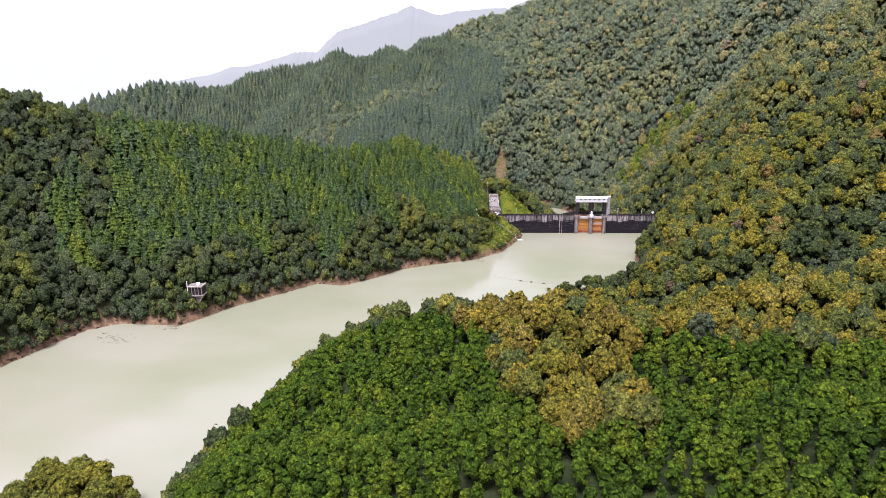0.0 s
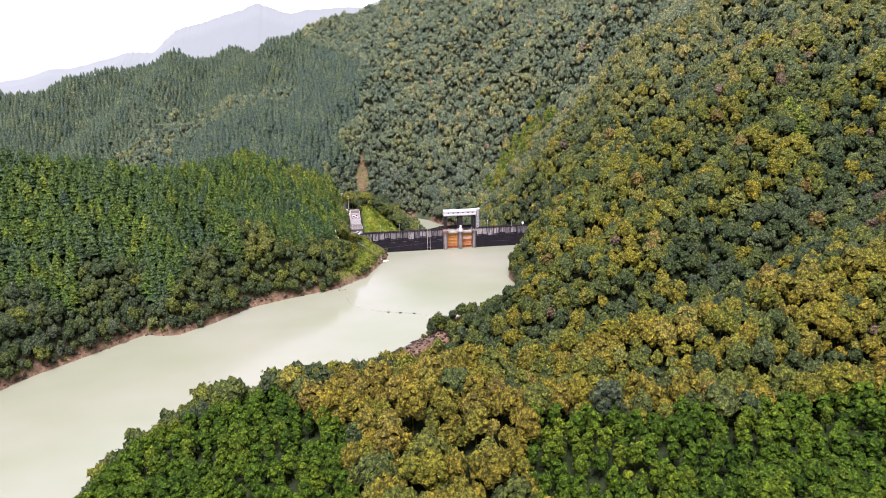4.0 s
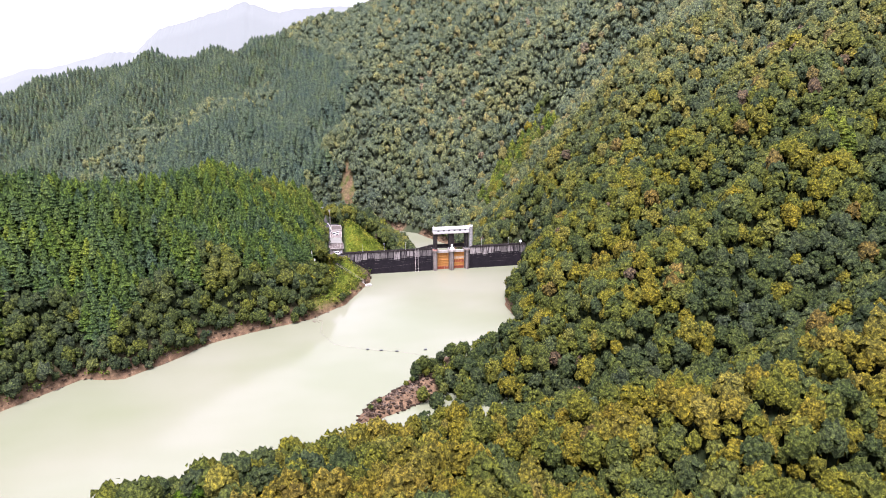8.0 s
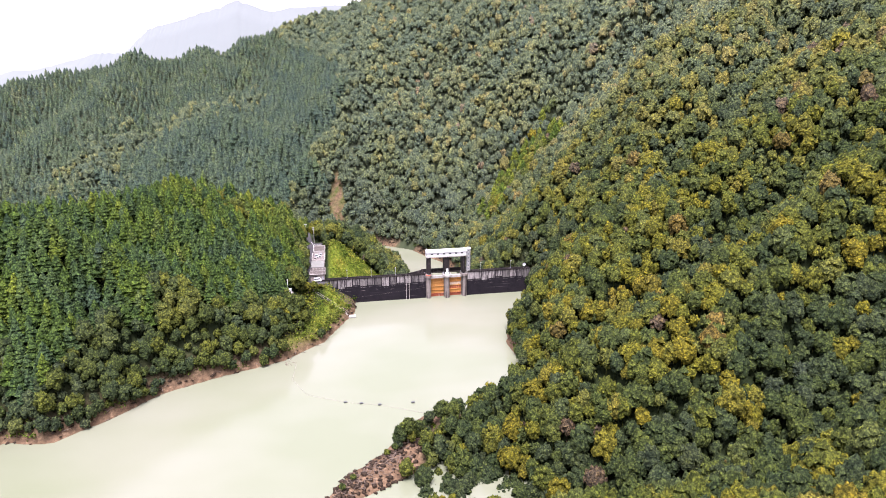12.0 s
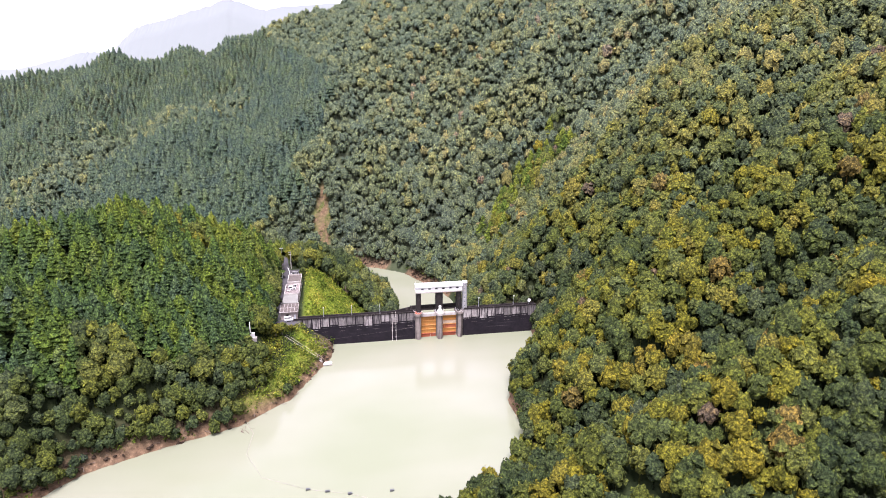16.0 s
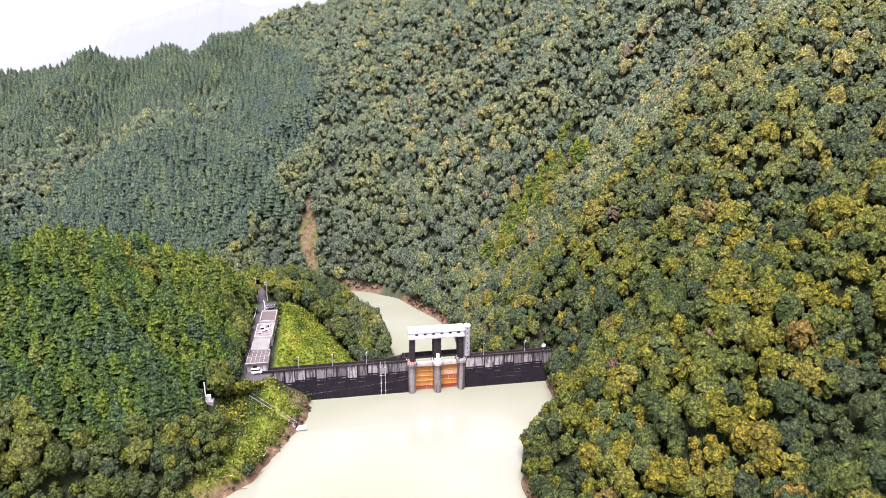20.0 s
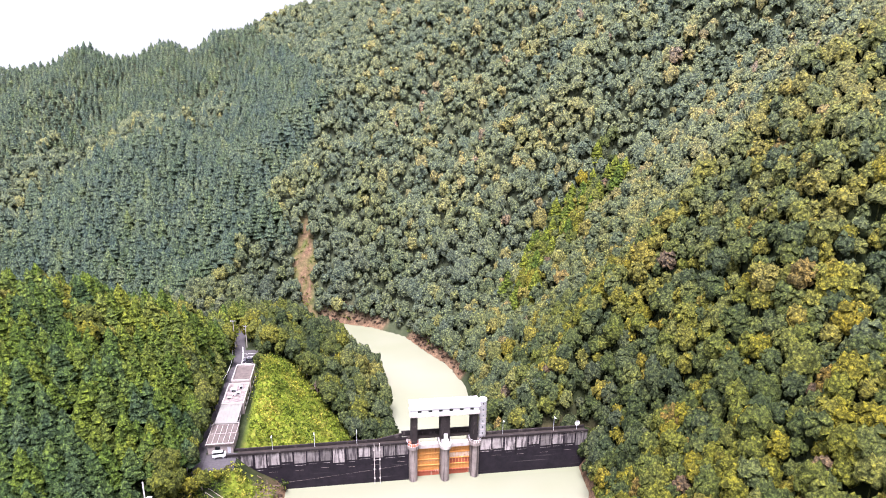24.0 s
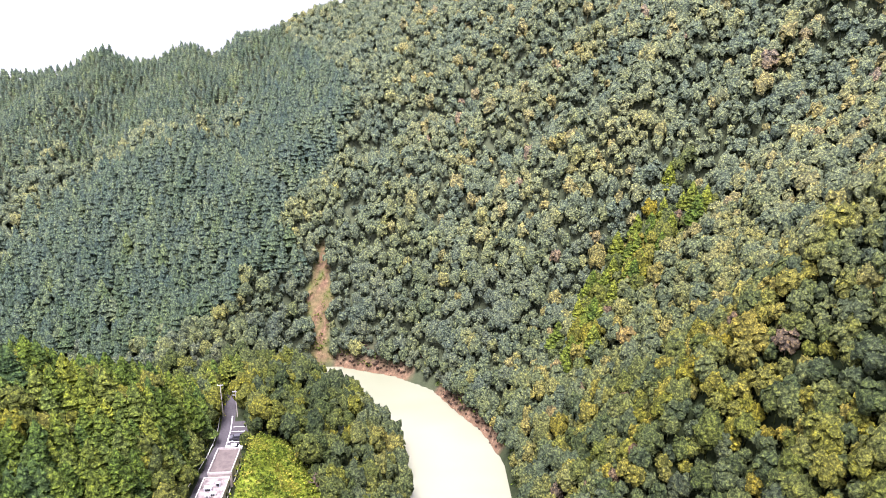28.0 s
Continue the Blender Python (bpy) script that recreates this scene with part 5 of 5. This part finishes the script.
# ---- trees that stand alone ----
def crown_mesh(name, seed, fine, clumps, radius, leaves, size, tone, material):
    co, fa = broad_shape(seed, fine, clumps, radius, leaves, size)
    me = solid(name, co[6:], fa[6:] - 6, material)
    me.shade_smooth()
    d = (co[6:] - (0, 0, 4.6)) * (1, 1, 0.9) + (0, 0, 0.6)
    me.attributes.new("dome", "FLOAT_VECTOR", "POINT").data.foreach_set("vector", (d / np.linalg.norm(d, axis=1, keepdims=True)).astype(np.float32).ravel())
    a = me.attributes.new("tone", "FLOAT", "POINT")
    a.data.foreach_set("value", np.full(len(me.vertices), tone, np.float32))
    return me


def trunk_mesh(name, seed, height=6.5, material=BARK):
    rng, bm = np.random.RandomState(seed), bmesh.new()
    lean = rng.normal(0, 0.25, 2)
    mid = (lean[0], lean[1], height * 0.5)
    rod(bm, (0, 0, -0.8), mid, 0.32, 0.2)
    rod(bm, mid, (lean[0] * 1.5, lean[1] * 1.5, height), 0.2, 0.1)
    for k in range(5):
        a, z = k * 1.26 + rng.uniform(0, 0.5), rng.uniform(0.4, 0.8) * height
        rod(bm, (lean[0], lean[1], z), (lean[0] + 2.0 * math.cos(a), lean[1] + 2.0 * math.sin(a), z + rng.uniform(1, 2)), 0.12, 0.04, seg=6)
    me = bpy.data.meshes.new(name)
    bm.to_mesh(me)
    bm.free()
    me.materials.append(material)
    return me


CROWNS = [(crown_mesh("crown", 300 + k, 2, 90, 0.70, 120, 0.42, tone, LEAF_BROAD), trunk_mesh("trunk", 300 + k)) for k, tone in enumerate((0.12, 0.25, 0.35, 0.5, 0.62, 0.8))]
CROWN_WORDS = ("dark green broadleaf tree", "deep green broadleaf tree", "green broadleaf tree", "olive green broadleaf tree", "yellow-green broadleaf tree", "golden yellow broadleaf tree")


def tree(x, y, scale, k, where, turn=0.0, tall=1.0, group=""):
    thing = root("tree", CROWN_WORDS[k] + " " + where, "tree", group)
    for name, me in (("trunk", CROWNS[k][1]), ("crown", CROWNS[k][0])):
        o = new(name, me)
        o.parent = thing
    thing.location, thing.scale, thing.rotation_euler = (x, y, float(land(x, y))), (scale, scale, scale * tall), (0, 0, turn)
    return thing


rng = np.random.RandomState(77)
for x, y, s, k, tall in ((-25.0, -120.5, 0.82, 2, 1.1), (-21.5, -118.6, 0.6, 1, 1.0), (-28.0, -122.5, 0.4, 0, 0.9), (-44.5, -137.0, 0.34, 2, 0.7), (-29.0, -123.0, 0.36, 2, 0.9), (-31.5, -125.0, 0.3, 3, 0.9), (-41.5, -133.5, 0.3, 2, 0.8), (-18, -116.5, 0.6, 0, 1.0), (-14.5, -115, 0.7, 1, 1.0)):
    tree(x, y, s, k, "on the rocky spit", rng.uniform(0, 6), tall, "trees on the spit")
for x, y, s, k in ((-174, -262, 1.0, 4), (-169, -258, 0.95, 3), (-168, -265, 1.0, 4), (-163, -260, 0.95, 4), (-160, -265, 0.85, 3), (-178, -258, 1.0, 3), (-182, -264, 0.9, 3), (-157, -261, 0.7, 4), (-172, -269, 0.9, 3), (-164, -269, 0.85, 4), (-186, -260, 0.8, 2), (-153.5, -263, 0.5, 3)):
    tree(x, y, s * 1.3, k, "on the wooded islet", rng.uniform(0, 6), 0.9, "trees on the islet")
for x, y, s, k, words in ((-32.0, 48.0, 0.85, 2, "beside the grassy slope"), (-27.5, 50.5, 0.8, 1, "beside the grassy slope"), (-23.0, 45.5, 0.5, 4, "beside the grassy slope"), (-19.0, 31.0, 0.42, 5, "beside the grassy slope"), (-14.0, 27.0, 0.5, 1, "beside the grassy slope"), (-11.0, 20.0, 0.45, 0, "below the dam")):
    tree(x, y, s, k, words, rng.uniform(0, 6), 0.85)
for x, y, s, k in ((-55.5, -6.5, 0.34, 3), (-50.5, -8.0, 0.34, 3), (-53.5, -11.5, 0.62, 2), (-55.5, -14.5, 0.66, 3), (-57.5, -27, 0.5, 4), (-61, -31, 0.55, 3), (-58.5, -34, 0.6, 3), (-48.0, -27.5, 0.22, 3), (-49.5, -36.5, 0.34, 2), (-47.8, -34.0, 0.3, 1), (-59.5, -39, 0.6, 2), (-44.2, -21, 0.2, 2), (-54.5, -20, 0.3, 4), (-64, -40, 0.6, 3)):
    tree(x, y, s, min(k + 1, 4), "on the bank below the dam yard", rng.uniform(0, 6), 0.9, "trees on the bank")
# tall single conifers that stand out among the broadleaf trees
def spire_mesh(seed, tone):
    co, fa = conifer_shape(seed, 9, 12, 60, 0.5)
    me = solid("crown", co[6:], fa[6:] - 6, LEAF_CONIFER)
    me.shade_smooth()
    d = co[6:] * (1, 1, 0) + (0, 0, 1.0)
    me.attributes.new("tone", "FLOAT", "POINT").data.foreach_set("value", np.full(len(d), tone, np.float32))
    me.attributes.new("dome", "FLOAT_VECTOR", "POINT").data.foreach_set("vector", (d / np.linalg.norm(d, axis=1, keepdims=True)).astype(np.float32).ravel())
    return me


SPIRES = [(spire_mesh(400 + k, tone), tone) for k, tone in enumerate((0.35, 0.5, 0.65, 0.8, 0.95))]
bm = rod(bmesh.new(), (0, 0, -1.0), (0, 0, 9.0), 0.26, 0.08)
SPIRE_TRUNK = bpy.data.meshes.new("trunk")
bm.to_mesh(SPIRE_TRUNK)
bm.free()
SPIRE_TRUNK.materials.append(BARK)
px, py = scatter(-130, 125, -140, 125, 5.5, 71)
stand = ((px < -60) & (px > -125) & (py > -12) & (py < 70) & (waves(px, py, 26, 72) > 0.1)) | glade(px, py)
k = np.where(wooded(px, py) & stand & (rng.uniform(0, 1, len(px)) < 0.8))[0]
for x, y in zip(px[k], py[k]):
    n = int(rng.randint(0, 3)) + (2 if x > 0 else int(rng.randint(0, 2)))
    thing = root("conifer", ("deep green" if n < 2 else "bright green" if n < 4 else "yellow-green") + " pointed conifer standing among broadleaf trees", "tree", "conifers of the slopes")
    for name, me in (("trunk", SPIRE_TRUNK), ("crown", SPIRES[n][0])):
        o = new(name, me)
        o.parent = thing
    s = rng.uniform(1.15, 1.6)
    thing.location, thing.scale = (x, y, float(land(x, y)) - 0.5), (s, s, s * 0.82)
# stragglers along the right shore, leaning over the water
for k in range(46):
    s = (k + rng.uniform(0.2, 0.8)) / 46 * (len(RIGHT_SHORE) - 17)
    n, f = 16 + int(s), s - int(s)
    a, b = RIGHT_SHORE[n], RIGHT_SHORE[min(n + 1, len(RIGHT_SHORE) - 1)]
    x, y = a[0] + (b[0] - a[0]) * f + rng.uniform(0.8, 2.5), a[1] + (b[1] - a[1]) * f - rng.uniform(0.5, 2)
    tree(x, y, rng.uniform(0.45, 0.75), int(rng.randint(0, 5)), "at the water's edge", rng.uniform(0, 6), 0.95, "trees along the shore")

bare = root("bare_tree", "leafless grey-brown tree on the grassy slope", "tree")
bm = bmesh.new()
rng = np.random.RandomState(5)


def limb(bm, a, d, length, r, depth):
    b = a + d * length
    rod(bm, a, b, r, r * 0.6, seg=5)
    if depth:
        for k in range(3 if depth > 1 else 4):
            n = (d + Vector(rng.normal(0, 0.55, 3)) + Vector((0, 0, 0.15))).normalized()
            limb(bm, a + d * length * rng.uniform(0.55, 1.0), n, length * rng.uniform(0.55, 0.8), r * 0.55, depth - 1)


limb(bm, Vector((0, 0, -0.4)), Vector((0, 0, 1)), 2.8, 0.3, 4)
part("branches", bm, DEAD, bare)
bare.location = (-28.1, 39.4, float(land(-28.1, 39.4)))


# ---- weeds, rocks and driftwood ----
def tufts(name, x, y, size, tone, per, label, seed, height=0.5):
    """Clumps of leaf sprays standing on the ground."""
    rng = np.random.RandomState(seed)
    z = land(x, y)
    n = len(x)
    c = np.repeat(np.stack([x, y, z], 1), per, 0) + rng.normal(0, 1, (n * per, 3)) * np.repeat(size, per)[:, None] * np.array([0.6, 0.6, 0.0])
    c[:, 2] += np.abs(rng.normal(0, 1, n * per)) * np.repeat(size, per) * height
    out = rng.normal(0, 0.6, (n * per, 3)) + (0, -0.1, 0.8)
    co = sprays(c, out, np.repeat(size, per) * 0.55, rng, 0.6)
    me = solid(name, co, np.arange(len(co)).reshape(-1, 3), LEAF_GRASS)
    a = me.attributes.new("tone", "FLOAT", "POINT")
    a.data.foreach_set("value", np.repeat(np.clip(np.repeat(tone, per) + rng.normal(0, 0.08, n * per), 0, 1), 3).astype(np.float32))
    return tagged(new(name, me), label, "weeds", kind="stuff")


rng = np.random.RandomState(31)
x, y = scatter(-66, 0, -52, 90, 0.85, 8)
bank_side = inside(x, y, [(-57, -4), (-45, -4), (-36, -9), (-44, -30), (-54, -42), (-68, -54), (-69, -47), (-62, -36), (-60, -12)]) | ((x < -59.6) & (x > -66) & (y > -4) & (y < 88))
k = ((meadow(x, y) > 0.5) | bank_side) & ~((y < 9) & (y > -1) & (x > -52)) & (offshore(x, y, lake) > 1.6) & (ways(x, y, [(-52.5, -11.5), (-38.9, -15.9)]) > 1.3)
x, y = x[k], y[k]
tufts("weeds", x, y, rng.uniform(0.5, 1.1, len(x)) * (1 + 0.5 * (waves(x, y, 8, 4) > 0.5)), np.clip(0.5 + 0.26 * waves(x, y, 12, 3) + rng.normal(0, 0.16, len(x)), 0, 1), 7, "tall yellow-green weeds and grasses on the slope", 41)
x, y = scatter(-50, -30, 148, 178, 0.9, 14)
k = (scar(x, y) > 0.3) & (waves(x, y, 5, 78) > 0.15)
x, y = x[k], y[k]
tufts("weeds", x, y, rng.uniform(0.5, 1.0, len(x)), np.clip(rng.normal(0.2, 0.15, len(x)), 0, 1), 7, "green weeds growing over the old landslide", 43)
x, y = scatter(-300, 60, -320, 180, 2.2, 9)
d = np.minimum(np.abs(offshore(x, y, lake) - 1.5), np.abs(offshore(x, y, DOWN_RIVER) - 2.2))
k = (d < 1.3) & (rng.uniform(0, 1, len(x)) < 0.55) & (ways(x, y, [(-47, -139), (-26, -124)]) > 5)
x, y = x[k], y[k]
tufts("bushes", x, y, rng.uniform(0.7, 1.6, len(x)), np.clip(rng.normal(0.15, 0.15, len(x)), 0, 1), 14, "low green bushes along the bank", 42, 0.8)

ROCK = plain("reddish_rock", (0.030, 0.020, 0.013), 0.9, grain=0.8, vary=0.45)


def rubble(name, x, y, size, material, label, category, seed, flat=0.7):
    """Broken stones sunk into the ground."""
    rng = np.random.RandomState(seed)
    n = len(x)
    base = np.concatenate([OCTA, np.array([(0.7, 0.7, 0.3), (-0.7, 0.7, 0.3), (-0.7, -0.7, 0.3), (0.7, -0.7, 0.3)])])
    fa = np.array([(0, 6, 4), (6, 1, 4), (1, 7, 4), (7, 2, 4), (2, 8, 4), (8, 3, 4), (3, 9, 4), (9, 0, 4), (6, 0, 5), (1, 6, 5), (7, 1, 5), (2, 7, 5), (8, 2, 5), (3, 8, 5), (9, 3, 5), (0, 9, 5)])
    z = np.maximum(land(x, y), -15)
    s = size[:, None, None] * rng.uniform(0.6, 1.35, (n, 10, 3)) * np.array([1, 1, flat])
    a = rng.uniform(0, 6.28, n)
    p = base[None] * s
    q = np.stack([p[..., 0] * np.cos(a)[:, None] - p[..., 1] * np.sin(a)[:, None], p[..., 0] * np.sin(a)[:, None] + p[..., 1] * np.cos(a)[:, None], p[..., 2]], -1)
    q = q + np.stack([x, y, z + size * 0.15], 1)[:, None]
    me = solid(name, q.reshape(-1, 3), (fa[None] + (np.arange(n) * 10)[:, None, None]).reshape(-1, 3), material)
    return tagged(new(name, me), label, category, kind="stuff")


x, y = scatter(-300, 60, -320, 180, 1.5, 12)
up, down = offshore(x, y, lake), offshore(x, y, DOWN_RIVER)
spit_near = ways(x, y, [(-47, -139), (-24, -123)])
left_bank = ways(x, y, LEFT_SHORE) < 5
k = (left_bank & (up > -0.5) & (up < 2.6) & (rng.uniform(0, 1, len(x)) < 0.5)) | ((spit_near < 6) & (land(x, y) > -0.3))
k |= (down > -0.5) & (down < 5) & (x > 6) & (y > 84) & (y < 122) | (down > -0.3) & (down < 6) & (x > -34) & (x < 4) & (y > 136)
x, y = x[k], y[k]
rubble("rocks", x, y, rng.uniform(0.25, 0.95, len(x)), ROCK, "broken reddish-brown rocks along the waterline", "rocks", 51)


def driftwood(name, x, y, z, length, label, seed, spread=3.14):
    rng, bm = np.random.RandomState(seed), bmesh.new()
    for px, py, pz, ln in zip(x, y, z, length):
        a, t = rng.uniform(-spread, spread), rng.normal(0, 0.12)
        d = Vector((math.cos(a), math.sin(a), t)) * ln / 2
        c = Vector((px, py, pz))
        rod(bm, c - d, c + d, 0.05 + 0.025 * ln, 0.03 + 0.01 * ln, seg=5)
        if rng.uniform() < 0.4:
            rod(bm, c, c + Vector((-d.y, d.x, abs(d.z) + 0.3)) * 0.5, 0.05, 0.02, seg=4)
    return tagged(part(name, bm, DEAD), label, "driftwood", kind="stuff")


n = 130
s = rng.uniform(0, 1, n)
sx, sy = -46 + 20 * s + rng.normal(0, 2.0, n), -138 + 14 * s + rng.normal(0, 2.0, n)
driftwood("driftwood", sx, sy, np.maximum(land(sx, sy), 0.05) + 0.25, rng.uniform(0.8, 3.4, n), "tangled grey driftwood heaped on the spit", 61)
n = 90
hx, hy = -39.5 + rng.normal(0, 1.6, n), -6 + rng.normal(0, 2.2, n)
driftwood("driftwood", hx, hy, np.maximum(land(hx, hy), 0.05) + 0.2, rng.uniform(0.8, 3.2, n), "heap of bleached driftwood beside the dam", 62)
lx, ly = scatter(-260, -40, -200, -10, 2.6, 15)
d = offshore(lx, ly, lake)
k = (d > -0.6) & (d < 1.6) & (ways(lx, ly, LEFT_SHORE) < 3) & (rng.uniform(0, 1, len(lx)) < 0.8)
lx, ly = lx[k], ly[k]
driftwood("driftwood", lx, ly, np.maximum(land(lx, ly), 0.0) + 0.15, rng.uniform(1, 4.5, len(lx)), "stranded branches along the reddish bank", 63)
fx, fy = np.concatenate([rng.normal(-213, 3.5, 26), rng.normal(-196, 2.5, 16), rng.normal(-62, 1.8, 8)]), np.concatenate([rng.normal(-160, 3.0, 26), rng.normal(-150, 1.2, 16), rng.normal(-56, 2.0, 8)])
driftwood("driftwood", fx, fy, np.full(len(fx), 0.05), rng.uniform(0.8, 3.2, len(fx)), "branches drifting on the silty water", 64)
